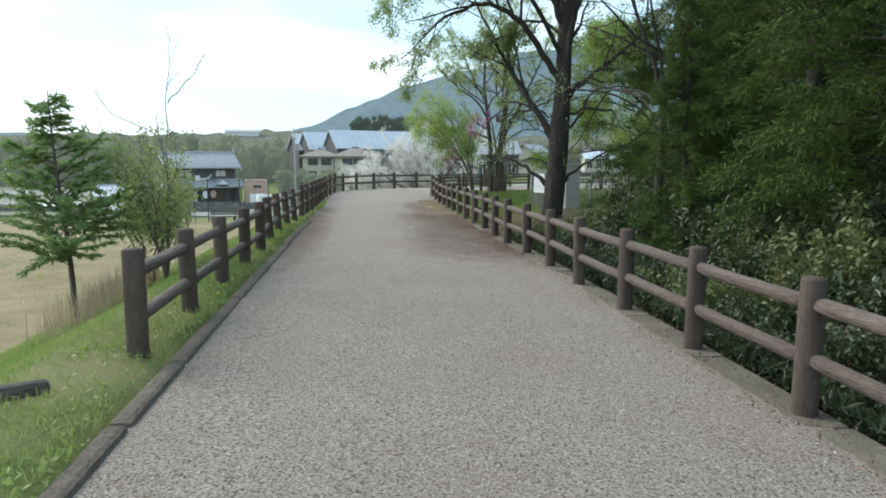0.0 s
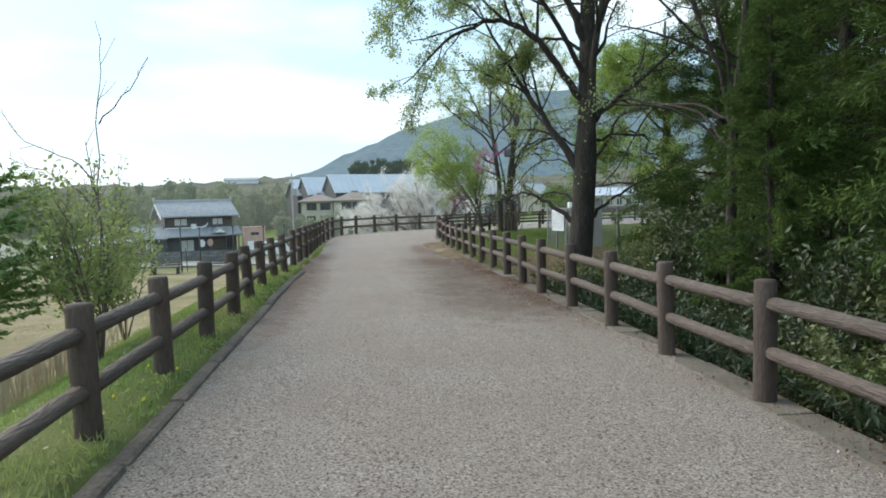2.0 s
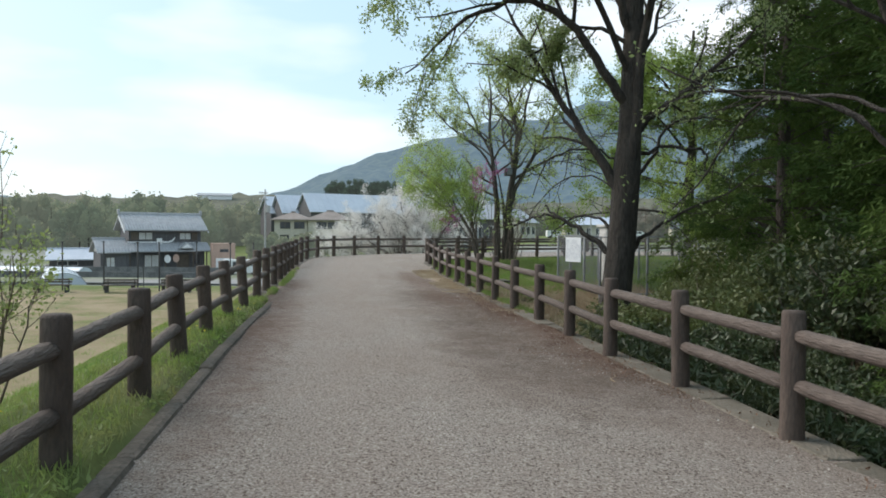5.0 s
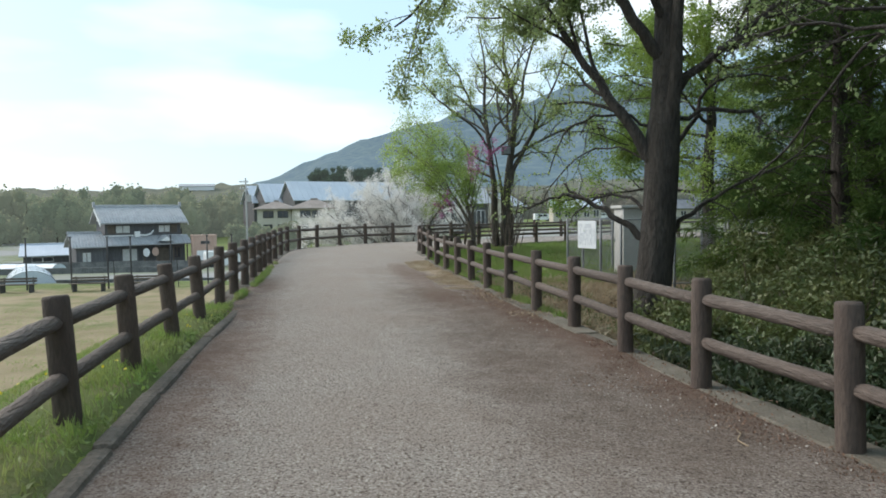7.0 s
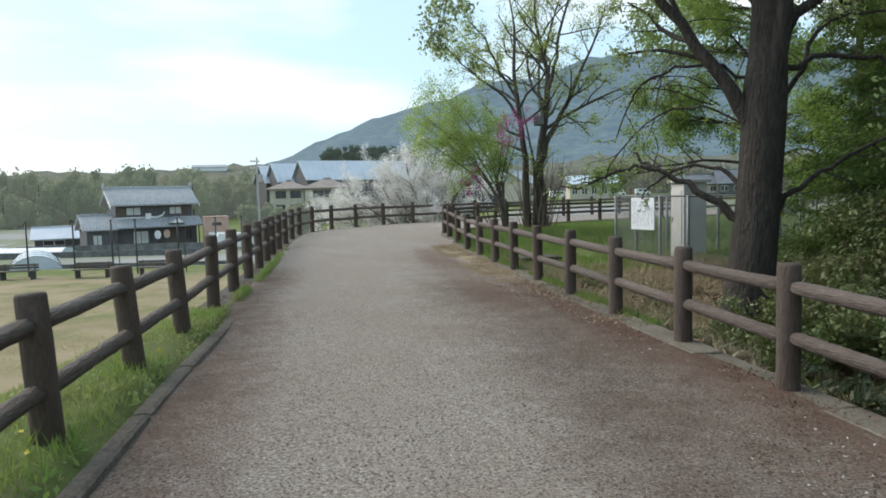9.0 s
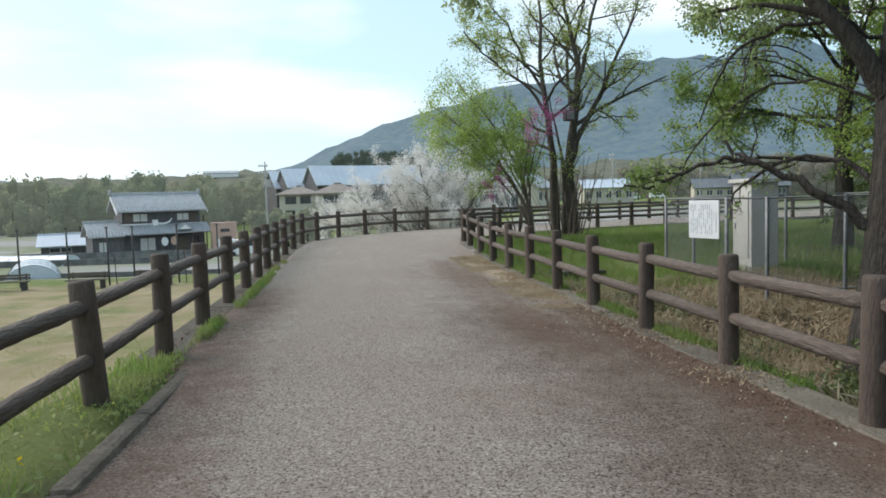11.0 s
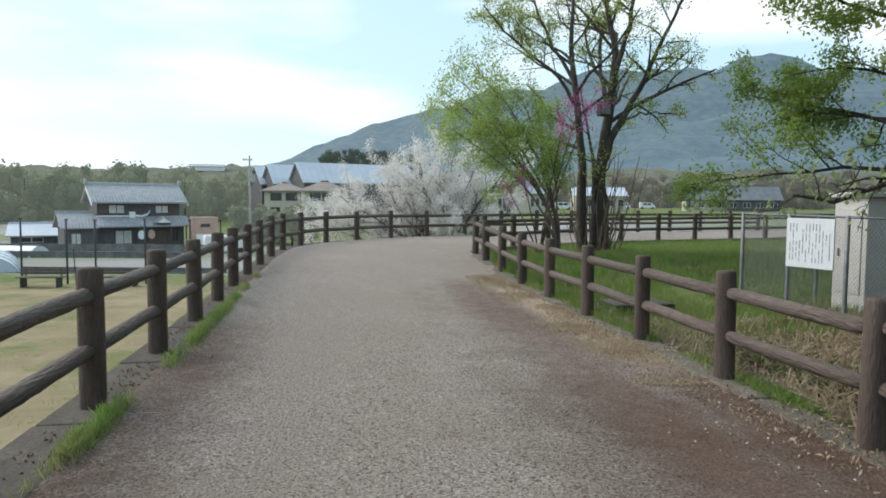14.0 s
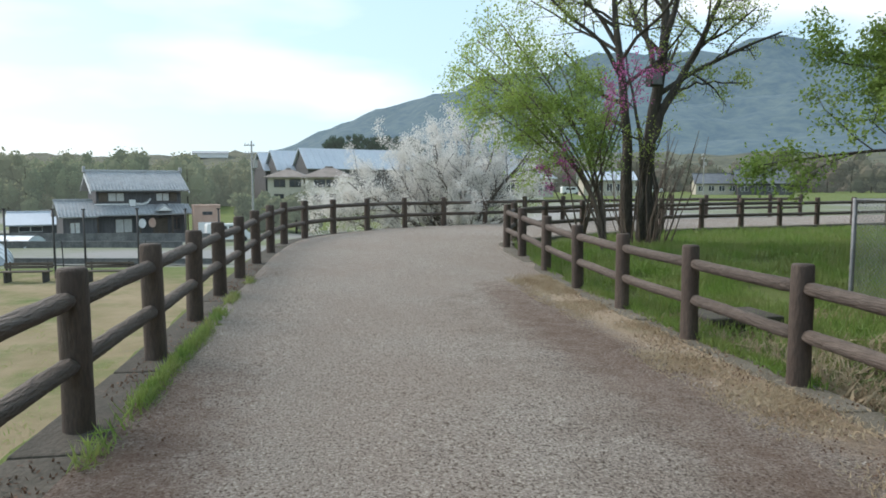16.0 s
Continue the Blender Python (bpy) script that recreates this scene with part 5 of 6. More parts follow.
def dark_house():
    root = thing("house", (-35.35, 101.0, -4.6), 34, "two-storey dark timber house with grey tiled roofs", "house")
    part("lower_wall", boxed(-6.0, 6.0, -3.6, 3.4, 0, 3.0), M_DARKWALL, root)
    part("upper_wall", boxed(-5.7, 5.7, -2.7, 2.7, 3.0, 5.45), M_DARKWALL, root)
    part("gable_wall", prism([(-2.7, 5.45), (2.7, 5.45), (0, 6.85)], -5.7, 5.7, "x"), M_PLASTER, root)
    slope_roof("roof", root, -6.5, 6.5, 0, 7.05, -3.9, 5.1, 0.16, M_TILE, 30)
    slope_roof("roof", root, -6.5, 6.5, 0, 7.05, 3.9, 5.1, 0.16, M_TILE, 0)
    part("ridge", boxed(-6.6, 6.6, -0.2, 0.2, 7.12, 7.42, bevel=0.06), M_TILE, root)
    for sx in (-6.6, 6.6):
        part("ridge_end", boxed(sx - 0.18, sx + 0.18, -0.28, 0.28, 7.1, 7.75, bevel=0.08), M_TILE, root)
        part("barge_board", prism([(0, 6.75), (-3.8, 4.85), (-3.8, 5.1), (0, 7.02)], sx - 0.06, sx + 0.06, "x"), M_WHITE, root)
    slope_roof("skirt_roof", root, -6.4, 6.7, -2.7, 3.55, -5.0, 2.55, 0.14, M_TILE, 28)
    part("skirt_trim", boxed(-5.9, -0.4, -2.82, -2.71, 3.62, 3.8), M_WHITE, root, "white plaster band")
    part("skirt_trim", boxed(3.6, 6.2, -2.82, -2.71, 3.55, 3.7), M_WHITE, root, "white plaster band")
    part("porch_gable", prism([(1.4, 3.0), (2.6, 3.75), (3.8, 3.0)], -5.3, -3.4), M_TILE, root)
    part("porch_board", prism([(1.75, 3.02), (2.6, 3.52), (3.45, 3.02)], -5.36, -5.3), M_WHITE, root)
    part("shutter_box", boxed(-5.4, -4.3, -2.85, -2.7, 4.0, 4.95, bevel=0.02), M_BENCH, root)
    window(root, -4.2, -2.1, -2.72, 4.0, 4.95, M_CURTAIN, M_BENCH)
    window(root, 2.2, 4.0, -2.72, 4.0, 4.9, M_CURTAIN, M_BENCH)
    part("shutter_box", boxed(4.1, 5.1, -2.85, -2.7, 3.95, 4.95, bevel=0.02), M_BENCH, root)
    window(root, -3.6, -1.4, -3.62, 0.7, 2.2, M_CURTAIN, M_BENCH)
    window(root, 4.2, 5.2, -3.62, 0.9, 2.2, M_GLASS, M_BENCH)
    part("door", boxed(1.6, 3.4, -3.75, -3.6, 0, 2.2, bevel=0.02), M_BENCH, root)
    for sx in (-6.0, -0.6, 1.2, 3.8, 6.0):
        part("porch_post", boxed(sx - 0.08, sx + 0.08, -4.7, -4.55, 0, 2.6), M_BENCH, root)
    part("vent_pipe", tubes([(np.array([(-0.6, -2.95, 3.75), (0.2, -3.0, 3.7), (1.0, -2.95, 3.9), (1.4, -2.9, 4.3)]), [0.12, 0.12, 0.12, 0.1])]), M_WHITE, root)
    part("vent_box", boxed(-1.5, -0.7, -3.2, -2.72, 3.5, 4.2, bevel=0.05), M_WHITE, root)
    # annex
    part("annex_wall", boxed(-10.2, -6.02, -4.6, 0.6, 0, 2.6), M_DARKWALL, root)
    slope_roof("annex_roof", root, -10.8, -6.0, -2.0, 4.0, -5.2, 2.45, 0.14, M_TILE, 11)
    slope_roof("annex_roof", root, -10.8, -6.0, -2.0, 4.0, 1.2, 2.45, 0.14, M_TILE)
    part("annex_gable", prism([(-4.6, 2.6), (0.6, 2.6), (-2.0, 3.85)], -10.2, -6.05, "x"), M_PLASTER, root)
    part("ridge", boxed(-10.9, -6.1, -2.18, -1.82, 4.05, 4.32, bevel=0.05), M_TILE, root)
    window(root, -9.4, -8.2, -4.62, 0.8, 2.0, M_CURTAIN, M_BENCH)
    # round signs on the porch
    for k, (sx, sz) in enumerate(((-0.35, 1.7), (1.0, 1.75))):
        bm = bmesh.new()
        bmesh.ops.create_cone(bm, cap_ends=True, segments=20, radius1=0.5, radius2=0.5, depth=0.06, matrix=pose(sx, -4.8, sz, 90))
        part("round_panel", bm, M_PINKWALL if k else M_WHITE, root)
    root.scale = (0.8, 0.92, 1.06)


def garage():
    root = thing("garage", (-26.6, 99.2, -4.6), 22, "small salmon-coloured flat-roofed garage with a white shutter", "garage")
    root.scale = (0.72, 0.6, 1.0)
    part("wall", boxed(-2.0, 2.0, -2.2, 2.2, 0, 3.7, bevel=0.03), M_PINKWALL, root)
    part("parapet", boxed(-2.06, 2.06, -2.26, 2.26, 3.7, 3.85, bevel=0.02), M_PINKWALL, root)
    sh = part("shutter", boxed(-1.4, 1.4, -2.28, -2.2, 0, 1.9, bevel=0.01), M_WHITE, root)
    for i in range(9):
        part("slat", boxed(-1.36, 1.36, -2.3, -2.282, 0.05 + i * 0.205, 0.23 + i * 0.205, bevel=0.004), M_WHITE, sh)
    window(root, -0.7, 0.8, -2.2, 2.7, 3.1, M_GLASS, M_DARKWALL)


def gabled_wing(at, rz, length, half, eave, ridge):
    root = thing("hall", at, rz, "long hall with a blue-grey metal roof and dark gables", "hall", "halls")
    part("wall", boxed(0.1, length - 0.1, -half + 0.3, half - 0.3, 0, eave), M_DARKWALL, root)
    part("gable", prism([(-half + 0.3, eave), (half - 0.3, eave), (0, ridge - 0.15)], 0.05, length - 0.05, "x"), M_DARKWALL, root)
    for sg in (-1, 1):
        roof = slope_roof("roof", root, -0.4, length + 0.4, 0, ridge, sg * (half + 0.4), eave - 0.3, 0.2, M_SLATE)
        if sg < 0:
            for i in range(int(length / 1.5)):
                x = 0.7 + i * 1.5
                a = np.array([x, -0.1, ridge + 0.2])
                b = np.array([x, -(half + 0.4), eave - 0.08])
                part("seam", tubes([(np.array([a, (a + b) / 2, b]), [0.06] * 3)]), M_SLATE, roof)


def hip_block(root, x0, x1, y0, y1, wall_z, ridge_z, over=0.7):
    part("wall", boxed(x0, x1, y0, y1, 0, wall_z), M_CREAM, root)
    bm = bmesh.new()
    a, b, c, d = x0 - over, x1 + over, y0 - over, y1 + over
    in_ = (d - c) / 2
    vs = [bm.verts.new(v) for v in ((a, c, wall_z), (b, c, wall_z), (b, d, wall_z), (a, d, wall_z), (a + in_, (c + d) / 2, ridge_z), (b - in_, (c + d) / 2, ridge_z), (a, c, wall_z - 0.2), (b, c, wall_z - 0.2), (b, d, wall_z - 0.2), (a, d, wall_z - 0.2))]
    for f in ((0, 1, 5, 4), (1, 2, 5), (2, 3, 4, 5), (3, 0, 4), (6, 7, 1, 0), (7, 8, 2, 1), (8, 9, 3, 2), (9, 6, 0, 3), (9, 8, 7, 6)):
        bm.faces.new([vs[i] for i in f])
    part("roof", bm, M_BROWNROOF, root)
    part("ridge", boxed(a + in_, b - in_, (c + d) / 2 - 0.15, (c + d) / 2 + 0.15, ridge_z - 0.02, ridge_z + 0.2, bevel=0.04), M_BROWNROOF, root)


dark_house()
garage()
gabled_wing((-27.2, 169.5, -4.0), 28, 27, 5.0, 9.2, 13.4)
gabled_wing((-34.6, 175.5, -4.0), 28, 26, 5.0, 9.0, 13.2)
gabled_wing((-38.6, 181.0, -4.0), 28, 24, 5.0, 9.0, 13.0)
tan = thing("house", (-22.0, 143.0, -5.5), 0, "cream hip-roofed house with brown tiles", "house")
tan.scale = (0.9, 0.9, 0.97)
hip_block(tan, -6.8, 0.2, -3, 3, 8.75, 10.2)
hip_block(tan, 0.5, 9.0, -4, 3, 8.75, 10.5)
for wx in (-5.6, -2.6, 2.2, 4.6):
    window(tan, wx, wx + 1.9, -4.02 if wx > 0 else -3.02, 4.2, 5.7, M_GLASS, M_BENCH)
    window(tan, wx, wx + 2.2, -4.02 if wx > 0 else -3.02, 6.9, 8.3, M_GLASS, M_BENCH)


def plain_house(x, y, rz, w, d, wall_z, ridge_z, wall_mat, roof_mat, label, panes=3):
    root = thing("house", (x, y, rest(x, y) - 0.05), rz, label, "house")
    part("wall", boxed(-w / 2, w / 2, -d / 2, d / 2, 0, wall_z), wall_mat, root)
    part("gable", prism([(-d / 2, wall_z), (d / 2, wall_z), (0, ridge_z - 0.15)], -w / 2 + 0.02, w / 2 - 0.02, "x"), wall_mat, root)
    for sg in (-1, 1):
        slope_roof("roof", root, -w / 2 - 0.5, w / 2 + 0.5, 0, ridge_z, sg * (d / 2 + 0.7), wall_z - 0.3, 0.16, roof_mat)
    part("ridge", boxed(-w / 2 - 0.5, w / 2 + 0.5, -0.15, 0.15, ridge_z + 0.1, ridge_z + 0.3, bevel=0.03), roof_mat, root)
    for i in range(panes):
        cx = -w / 2 + w * (i + 0.5) / panes
        window(root, cx - w / panes * 0.28, cx + w / panes * 0.28, -d / 2 - 0.02, wall_z * 0.3, wall_z * 0.75, M_GLASS, M_WHITE)
    return root


plain_house(71.0, 187.0, -14, 9.5, 7, 2.9, 5.0, M_CREAM, M_DARKROOF, "low house with pale walls and a dark roof", 4)
plain_house(80.5, 182.5, -14, 12.0, 8, 2.9, 6.0, M_DARKWALL, M_DARKROOF, "single-storey house with dark walls and a slate roof", 4)
plain_house(40.0, 172.0, -6, 11, 9, 3.6, 5.2, M_CREAM, M_SLATE, "white low workshop with a metal roof", 5)
plain_house(19.0, 150.0, 60, 9, 7, 3.8, 6.2, M_CREAM, M_TILE, "pale house with a grey tiled roof", 3)
plain_house(9.0, 128.0, 10, 8, 7, 5.2, 7.6, M_DARKWALL, M_TILE, "dark two-storey house with a grey roof", 3)
far_block = plain_house(-168.0, 590.0, 12, 27, 9, 3.6, 5.0, M_WHITE, M_TILE, "long white building on the wooded hillside", 0)
far_block.location.z = 24.2
plain_house(-48.5, 108.0, 24, 9, 6, 1.5, 2.6, M_DARKWALL, M_SLATE, "low shed with a pale blue-grey sheet roof", 2)
rv = random.Random(12)
for i in range(11):
    b = math.radians(rv.uniform(14, 40))
    dd = rv.uniform(345, 430)
    plain_house(-2 + dd * math.sin(b), 18 + dd * math.cos(b), rv.uniform(-30, 30), rv.uniform(9, 14), 8, rv.uniform(3.2, 6), rv.uniform(6.5, 9), rv.choice((M_PLASTER, M_WHITE)), rv.choice((M_TILE, M_SLATE, M_BROWNROOF)), "far pale house at the mountain's foot", 3)


def van(x, y, rz, label):
    root = thing("van", (x, y, rest(x, y)), rz, label, "van", "white vans")
    part("body", prism([(-2.3, 0.35), (2.2, 0.35), (2.3, 0.9), (1.9, 1.15), (1.3, 1.95), (-2.2, 2.0), (-2.3, 1.7)], -0.85, 0.85), M_WHITE, root)
    part("windscreen", prism([(1.38, 1.9), (1.92, 1.2), (1.96, 1.2), (1.42, 1.92)], -0.72, 0.72), M_GLASS, root)
    for sx in (-0.8, 0.5):
        part("side_window", boxed(sx - 0.55, sx + 0.55, -0.87, -0.852, 1.2, 1.75), M_GLASS, root)
    for wx in (-1.5, 1.5):
        for wy in (-0.78, 0.78):
            bm = bmesh.new()
            bmesh.ops.create_cone(bm, cap_ends=True, segments=18, radius1=0.33, radius2=0.33, depth=0.2, matrix=pose(wx, wy, 0.33, 90))
            part("wheel", bm, M_POLE, root)


van(-22.6, 93.5, 25, "silver van parked beside the garage")
for vx, vy, vr in ((58.0, 212.0, 20), (70.0, 226.0, -10), (36.0, 190.0, 5)):
    van(vx, vy, vr, "white van parked beyond the fields")


def utility_pole(x, y, h, label="grey concrete utility pole with crossarms"):
    root = thing("utility_pole", (x, y, rest(x, y) - 0.1), 20, label, "utility pole", "utility poles")
    part("shaft", tubes([(np.array([(0, 0, 0), (0, 0, h / 2), (0, 0, h)]), [0.13, 0.11, 0.08])]), M_UTIL, root)
    for k, z in enumerate((h - 0.5, h - 1.3)):
        arm = part("crossarm", boxed(-0.7, 0.3, -0.05, 0.05, z, z + 0.1), M_UTIL, root)
        for sx in (-0.62, -0.3, 0.22):
            part("insulator", tubes([(np.array([(sx, 0, z + 0.1), (sx, 0, z + 0.18), (sx, 0, z + 0.27)]), [0.05, 0.06, 0.03])]), M_WHITE, arm)
    bm = bmesh.new()
    bmesh.ops.create_cone(bm, cap_ends=True, segments=14, radius1=0.25, radius2=0.25, depth=0.8, matrix=Matrix.Translation((0.3, -0.2, h - 2.3)))
    part("transformer", bm, M_UTIL, root)


utility_pole(-18.6, 88.0, 10.4)
for ux, uy in ((62.0, 172.0), (84.0, 200.0), (33.0, 140.0), (41.0, 205.0)):
    utility_pole(ux, uy, 9.5)


# ---- distance: woods, knoll, mountain ----
def clump_wood(name, places, leaf, per, label, seed, fan=1.0):
    rng = np.random.default_rng(seed)
    C, S, limbs = [], [], []
    for x, y, z, h, w in places:
        limbs.append((np.array([(x, y, z - 0.5), (x, y, z + h * 0.4), (x, y, z + h * 0.62)]), [0.14, 0.1, 0.04]))
        for j in range(9):
            a, q = rng.uniform(0, 6.28), rng.uniform(0, 1) ** 0.5
            c = np.array([x + math.cos(a) * w * q * 0.75, y + math.sin(a) * w * q * 0.75, z + h * (0.06 + 0.84 * rng.uniform() * (1 - 0.4 * q))])
            r = w * rng.uniform(0.3, 0.55)
            v = rng.normal(size=(per, 3))
            v /= np.linalg.norm(v, axis=1)[:, None]
            C.append(c + v * r * rng.uniform(0.7, 1.08, (per, 1)) * np.array([1, 1, fan]))
            S.append((c, r * 0.86))
    C = np.concatenate(C)
    ball = bmesh.new()
    bmesh.ops.create_icosphere(ball, subdivisions=1, radius=1.0)
    bv = np.array([v.co for v in ball.verts])
    bf = np.array([[v.index for v in f.verts] for f in ball.faces])
    ball.free()
    SV = np.concatenate([c + bv * rng.uniform(0.75, 1.0, (len(bv), 1)) * q * np.array([1, 1, fan]) for c, q in S])
    SF = np.concatenate([bf + i * len(bv) for i in range(len(S))])
    root = thing(name, (0, 0, 0), 0, label, "woods", kind="stuff")
    tagged(part("trunk", tubes(limbs), M_BARK, root), kind="stuff")
    tagged(part("crown", leaf_mesh("crown", C, 0.75, 0.55, rng), leaf, root), kind="stuff")
    tagged(part("inner_crown", mesh_from("inner", SV, SF), leaf, root), kind="stuff")


rw = random.Random(21)
places = []
for i in range(210):
    x = rw.uniform(-190, -47)
    y = rw.uniform(150, 215) - (x + 24) * 0.1
    places.append((x, y, -4.2, rw.uniform(12.0, 15.5) + 0.02 * (y - 150), rw.uniform(3.6, 5.4)))
for i in range(34):
    places.append((rw.uniform(-64, -43), rw.uniform(188, 226), -4.2, rw.uniform(10.5, 12.5), rw.uniform(3.2, 4.8)))
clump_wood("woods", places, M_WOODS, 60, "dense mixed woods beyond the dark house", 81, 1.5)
places = []
for i in range(170):
    b = math.radians(rw.uniform(0, 48))
    dd = rw.uniform(235, 330)
    places.append((-2 + dd * math.sin(b), 18 + dd * math.cos(b), -1.0, rw.uniform(8, 16), rw.uniform(4.0, 6.5)))
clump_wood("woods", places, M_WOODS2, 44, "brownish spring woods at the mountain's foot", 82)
places = []
for i in range(26):
    u = i / 25
    x, y = -38 + 36 * u + rw.uniform(-1, 1), 300 + rw.uniform(-8, 8)
    places.append((x, y, 13.5, 10.5 - 5 * abs(u - 0.35) + rw.uniform(-1, 1), rw.uniform(2.8, 3.8)))
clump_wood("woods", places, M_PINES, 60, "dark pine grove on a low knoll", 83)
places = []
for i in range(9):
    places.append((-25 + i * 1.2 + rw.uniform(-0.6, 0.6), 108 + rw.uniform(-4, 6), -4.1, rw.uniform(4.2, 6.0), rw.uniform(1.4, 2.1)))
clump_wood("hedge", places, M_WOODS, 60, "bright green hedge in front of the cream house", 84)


def knoll():
    V, F, k, m = [], [], 28, 8
    for j in range(m + 1):
        q = j / m
        for i in range(k):
            a = 2 * math.pi * i / k
            V.append((-20 + math.cos(a) * 60 * q, 303 + math.sin(a) * 45 * q, -4.5 + 19 * (1 - q * q) ** 1.5))
    for j in range(m):
        F += [(j * k + i, j * k + (i + 1) % k, (j + 1) * k + (i + 1) % k, (j + 1) * k + i) for i in range(k)]
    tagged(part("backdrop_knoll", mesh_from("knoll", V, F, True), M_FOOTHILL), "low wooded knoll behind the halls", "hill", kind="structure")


def range_of_hills(name, bearings, heights, r0, r1, material, label, rough, seed):
    """Hills round the plain: the skyline's elevation in degrees over the bearing."""
    bs = np.radians(np.linspace(-120, 120, 260))
    rows, V = 26, []
    for j in range(rows + 1):
        q = j / rows
        for b in bs:
            el = np.interp(math.degrees(b), bearings, heights) + 0.22 * noise.noise((b * 26, seed, 0.5)) + 0.1 * noise.noise((b * 85, seed, 2.5))
            r = r0 + (r1 - r0) * q
            x, y = -2 + r * math.sin(b), 18 + r * math.cos(b)
            n = noise.fractal((x / 190 + seed, y / 190, 0.0), 0.8, 2.1, 6)
            tufts = 3.0 * noise.noise((x / 9, y / 9, 1.0)) * q if r1 < 1000 else 0.0
            z = tufts + math.tan(math.radians(el)) * r1 * (q ** 1.5) * (1 + rough * n * (1 - 0.75 * q)) + 10 * rough * n * q - 5 * (1 - q)
            V.append((x, y, z))
    k = len(bs)
    F = [(j * k + i, j * k + i + 1, (j + 1) * k + i + 1, (j + 1) * k + i) for j in range(rows) for i in range(k - 1)]
    tagged(part(name, mesh_from(name, V, F, True), material), label, "mountain", kind="structure")


knoll()
range_of_hills("backdrop_mountain", [-120, -60, -40, -24, -17.7, -13, -9.9, -6.3, -2.2, 1.5, 7.5, 16.6, 20.8, 26.9, 30, 34.7, 45, 60, 120], [2, 2.4, 2.2, 2.0, 2.0, 2.3, 3.3, 5.0, 6.5, 7.5, 8.8, 10.2, 10.4, 10.4, 9.9, 9.0, 6.5, 4, 2], 700, 2700, M_MOUNTAIN, "forested mountain with painted blue-green haze", 0.34, 0.0)
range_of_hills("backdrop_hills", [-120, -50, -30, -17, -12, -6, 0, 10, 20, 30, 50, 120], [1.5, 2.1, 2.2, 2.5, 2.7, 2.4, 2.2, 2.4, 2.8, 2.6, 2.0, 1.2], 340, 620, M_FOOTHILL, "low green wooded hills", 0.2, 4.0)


# ---- grass, dead leaves and straw ----
def scatter(name, xy, lift, length, width, lean, spread, material, label, seed, flat=0.0, on_path=False):
    rng = np.random.default_rng(seed)
    xy = np.asarray(xy)
    z = np.array([path_z(a, b) for a, b in xy]) + 0.012 if on_path else lay(xy[:, 0], xy[:, 1])[0]
    C = np.stack([xy[:, 0], xy[:, 1], z + lift], 1)
    me = leaf_mesh(name, C, length, width, rng, lean=lean, scatter=spread, flat=flat)
    return tagged(part(name, me, material), label, name.replace("_", " "), kind="stuff")


def beside(edge, y0, y1, d0, d1, count, seed, clump=0.0, power=1.0):
    """Random places at d0 to d1 metres to the right of an edge, thinned into clumps."""
    rng = np.random.default_rng(seed)
    t = np.gradient(edge, axis=0)
    t /= np.linalg.norm(t, axis=1)[:, None]
    out = []
    while len(out) < count:
        y = rng.uniform(y0, y1)
        i = int(np.argmin(np.abs(edge[:200, 1] - y)))
        d = d0 + (d1 - d0) * rng.uniform() ** power
        p = edge[i] + np.array([t[i][1], -t[i][0]]) * d + t[i] * (y - edge[i][1])
        if clump and noise.noise((p[0] * 1.3, p[1] * 1.3, seed)) + rng.uniform(-0.3, 0.3) < clump - 0.5:
            continue
        out.append(p)
    return np.array(out)


UP = (0, 0, 1.0)
scatter("grass", beside(EDGE_L, -2, 18.2, -2.4, 0.24, 24000, 1, 0.47), 0.024, 0.075, 0.009, UP, 0.4, M_GRASS, "green grass on the verge behind the kerb", 1)
scatter("grass", beside(EDGE_L, 9, 18.6, -0.5, 0.2, 2200, 2, 0.62), 0.035, 0.11, 0.01, UP, 0.35, M_GRASS, "taller grass tufts along the fence foot", 2)
scatter("weeds", beside(EDGE_L, -2, 17, -1.5, 0.22, 3600, 3, 0.58), 0.025, 0.045, 0.022, (0, 0, 0.5), 0.9, M_GRASS, "broad-leaved weeds in the verge", 3, 1.0)
scatter("grass", beside(EDGE_L, 18, 27, 0.14, 0.3, 2600, 4, 0.62), 0.045, 0.15, 0.011, UP, 0.5, M_GRASS, "grass growing along the concrete strip", 4)
scatter("grass", beside(EDGE_R, 23.6, 32.5, 0.2, 5.0, 24000, 5, 0.42), 0.08, 0.26, 0.014, UP, 0.4, M_GRASS2, "lush grass inside the bend", 5)
scatter("grass", beside(EDGE_R, 17, 31, -0.3, 0.34, 9000, 6, 0.58), 0.045, 0.16, 0.011, UP, 0.45, M_GRASS2, "grass tufts at the inner fence foot", 6)
scatter("straw", beside(EDGE_R, 20.6, 28, -0.85, -0.12, 9500, 7, 0.5, 0.8), 0.004, 0.1, 0.006, (0.1, 0.3, 0.05), 0.6, M_DRY, "dry straw lying on the path's edge", 7, 2.0, True)
scatter("dead_leaves", beside(EDGE_R, 11, 24, -1.3, -0.05, 6500, 8, 0.45, 0.7), 0.003, 0.022, 0.011, (0, 0, 0), 1.0, M_LITTER, "red-brown dead leaves on the gravel", 8, 2.5, True)
scatter("dead_leaves", beside(EDGE_L, 4, 24, 0.4, 1.1, 2600, 9, 0.45, 1.6), 0.003, 0.026, 0.012, (0, 0, 0), 1.0, M_LITTER, "red-brown litter beside the kerb", 9, 2.5, True)
scatter("dead_leaves", beside(EDGE_R, 15.2, 26.0, 0.15, 5.0, 15000, 10, 0.36), 0.03, 0.14, 0.026, (0, 0, 0.15), 0.9, M_PALE, "pale dead bamboo-grass leaves behind the fence", 10, 1.0)
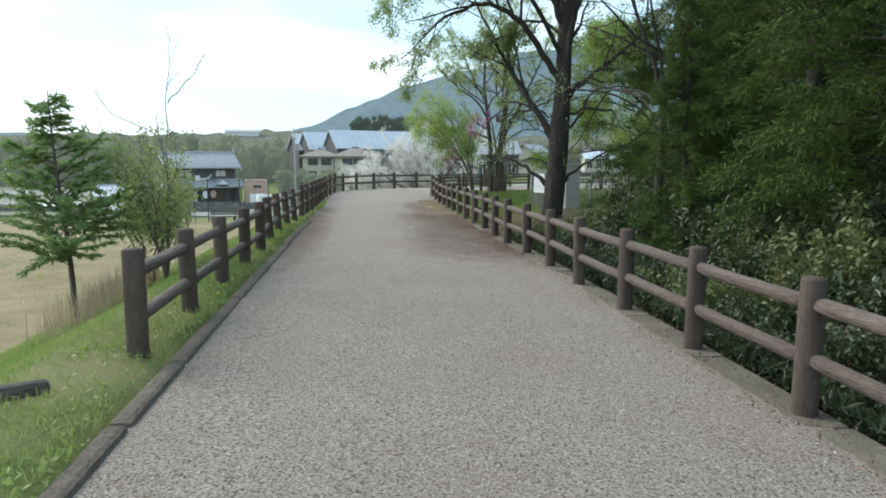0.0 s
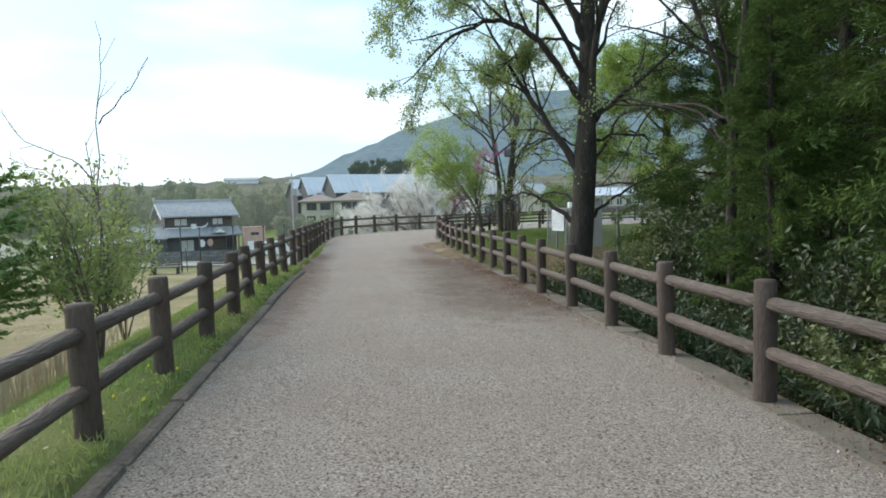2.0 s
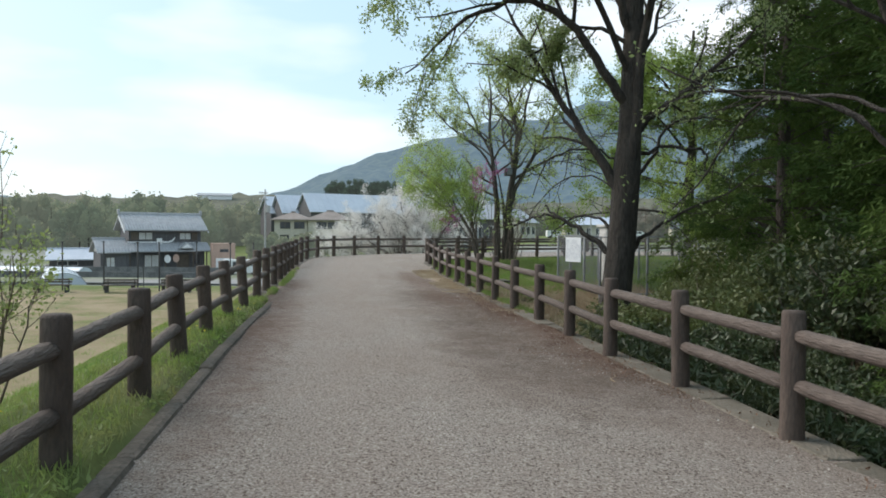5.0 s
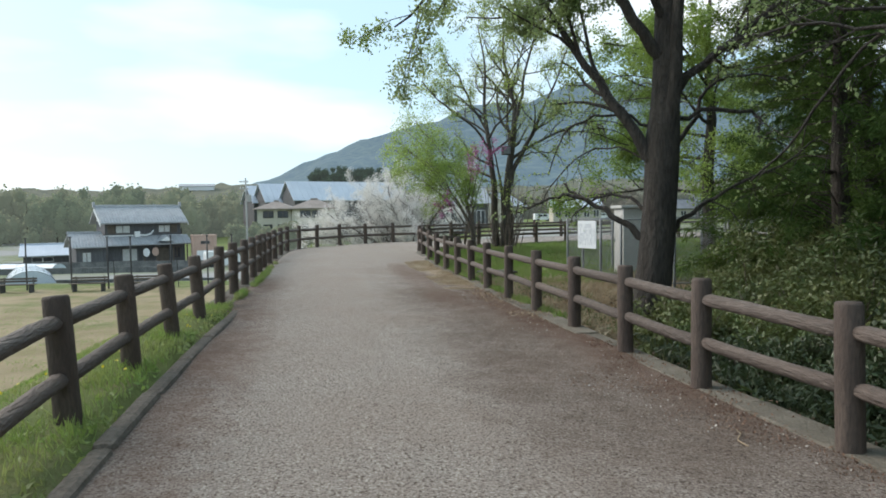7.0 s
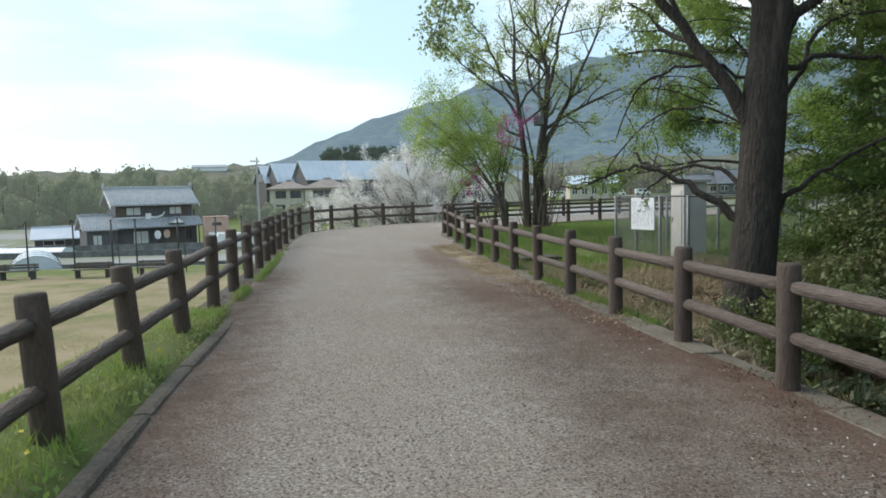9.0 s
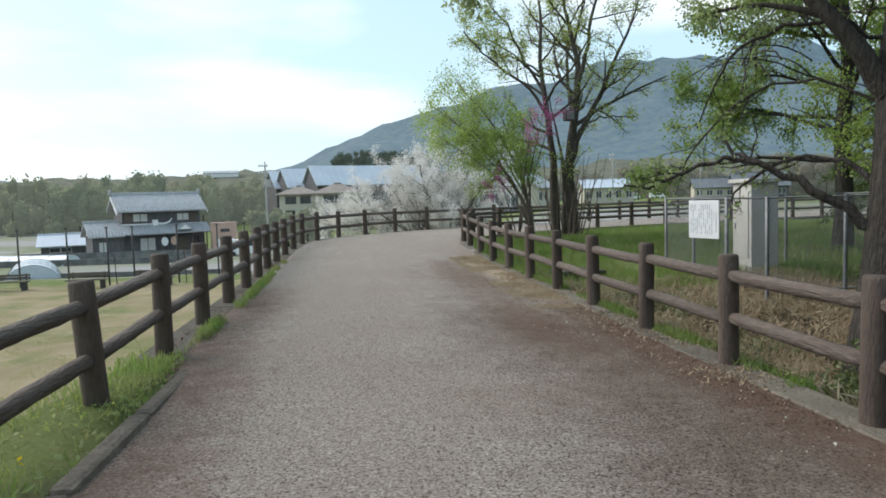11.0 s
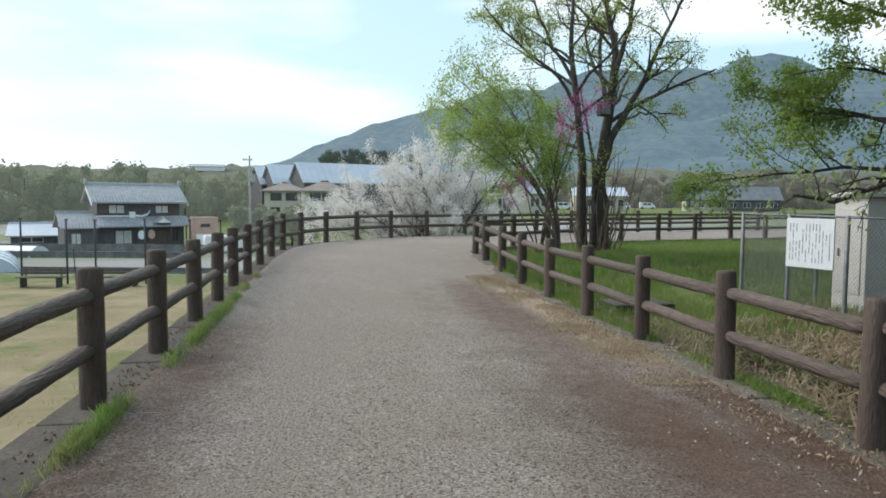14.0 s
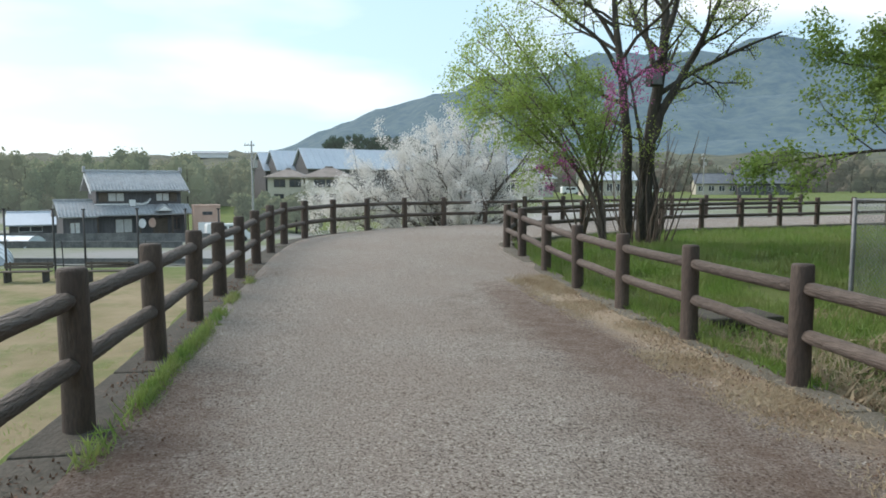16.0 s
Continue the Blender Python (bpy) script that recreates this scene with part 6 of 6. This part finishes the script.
scatter("bamboo_grass", beside(EDGE_R, 13, 23.5, 0.3, 2.6, 3000, 11, 0.55), 0.12, 0.19, 0.03, (0, 0, 0.6), 0.9, M_SHRUB2, "low bamboo grass behind the fence", 11, 1.0)
scatter("bamboo_grass", beside(EDGE_R, -1, 15, 0.12, 1.2, 9000, 12, 0.4), 0.16, 0.15, 0.03, (0, 0, 0.5), 0.9, M_SHRUB, "dark undergrowth at the fence foot", 12, 1.0)
scatter("dry_stalks", beside(EDGE_L, 7.8, 11, -2.4, -1.2, 520, 13, 0.45), 0.2, 0.6, 0.012, UP, 0.12, M_DRY, "dry brown stalks on the bank", 13)
scatter("field_grass", beside(EDGE_L, 14, 34, -14, -2.0, 10000, 14, 0.56), 0.02, 0.12, 0.012, UP, 0.8, M_GRASS, "thin grass over the sandy field", 14)
scatter("pebbles", beside(EDGE_R, 0, 30, -4.2, -0.2, 7000, 15), 0.003, 0.017, 0.014, (0, 0, 0), 1.0, M_PEBBLE, "small pale stones on the gravel", 15, 2.5, True)
for tx, ty, tr, seed in ((-1.5, 3.85, 60, 1), (-3.4, 19.6, -20, 2), (-2.75, 14.6, 35, 3), (0.9, 12.0, 80, 4)):
    rng = np.random.default_rng(seed)
    tw = thing("twig", (tx, ty, path_z(tx, ty) + 0.02), tr, "thin pale fallen twig on the gravel", "twig", "fallen twigs")
    part("stick", tubes([(np.array([(0.05 * i - 0.15, 0.03 * math.sin(0.9 * i), 0.006 + 0.004 * math.sin(i)) for i in range(7)]), np.linspace(0.007, 0.003, 7))]), M_PALE, tw)
scatter("dandelions", beside(EDGE_L, 6, 17, -0.6, 0.2, 26, 16), 0.07, 0.035, 0.033, (0, 0, 0), 1.0, M_YELLOW, "yellow dandelion heads in the verge", 16, 3.0)
scatter("grass", beside(EDGE_R, 23.6, 33, 5.0, 10.0, 14000, 17, 0.4), 0.08, 0.3, 0.018, UP, 0.4, M_GRASS2, "longer grass round the enclosure", 17)
scatter("dead_leaves", beside(EDGE_R, 3, 27, -0.3, 0.16, 1200, 18, 0.5), 0.012, 0.03, 0.014, (0, 0, 0), 1.0, M_LITTER, "brown litter over the concrete edging", 18, 2.5, True)
meadow = np.random.default_rng(25).uniform((1.5, 31.0), (13.0, 37.6), (16000, 2))
meadow = meadow[lay(meadow[:, 0], meadow[:, 1])[2] > 0.3]
scatter("grass", meadow, 0.06, 0.24, 0.018, UP, 0.45, M_GRASS2, "grass filling the bend up to the far fence", 25)
scatter("dead_leaves", beside(EDGE_L, 17.5, 29, -0.1, 0.5, 2400, 23, 0.45), 0.008, 0.028, 0.013, (0, 0, 0), 1.0, M_LITTER, "brown litter on the concrete strip", 23, 2.5, True)
scatter("dead_leaves", beside(EDGE_R, 17, 27, -0.5, 0.1, 2200, 24, 0.5), 0.006, 0.045, 0.011, (0, 0, 0), 1.0, M_PALE, "pale dry leaves along the inner edging", 24, 2.5, True)
scatter("weeds", beside(EDGE_L, -1, 18, 0.2, 0.42, 1500, 19, 0.62), 0.03, 0.06, 0.026, (0, 0, 0.6), 0.9, M_GRASS, "small weeds creeping over the kerb", 19, 0.8)
scatter("dry_bamboo_grass", beside(EDGE_R, 15.6, 24.3, 0.2, 5.0, 16000, 20, 0.34), 0.11, 0.27, 0.018, (0, 0, 0.7), 0.8, M_DRY, "withered bamboo grass behind the fence", 20, 0.8)
scatter("grass", beside(EDGE_L, -2, 17, -5.4, -2.0, 13000, 21, 0.42), 0.04, 0.17, 0.014, UP, 0.45, M_GRASS, "rough grass on the bank down to the field", 21)
scatter("grass", beside(EDGE_L, -2, 8, -1.6, 0.26, 2600, 22, 0.6), 0.02, 0.07, 0.009, UP, 0.5, M_GRASS2, "short grass at the start of the verge", 22)
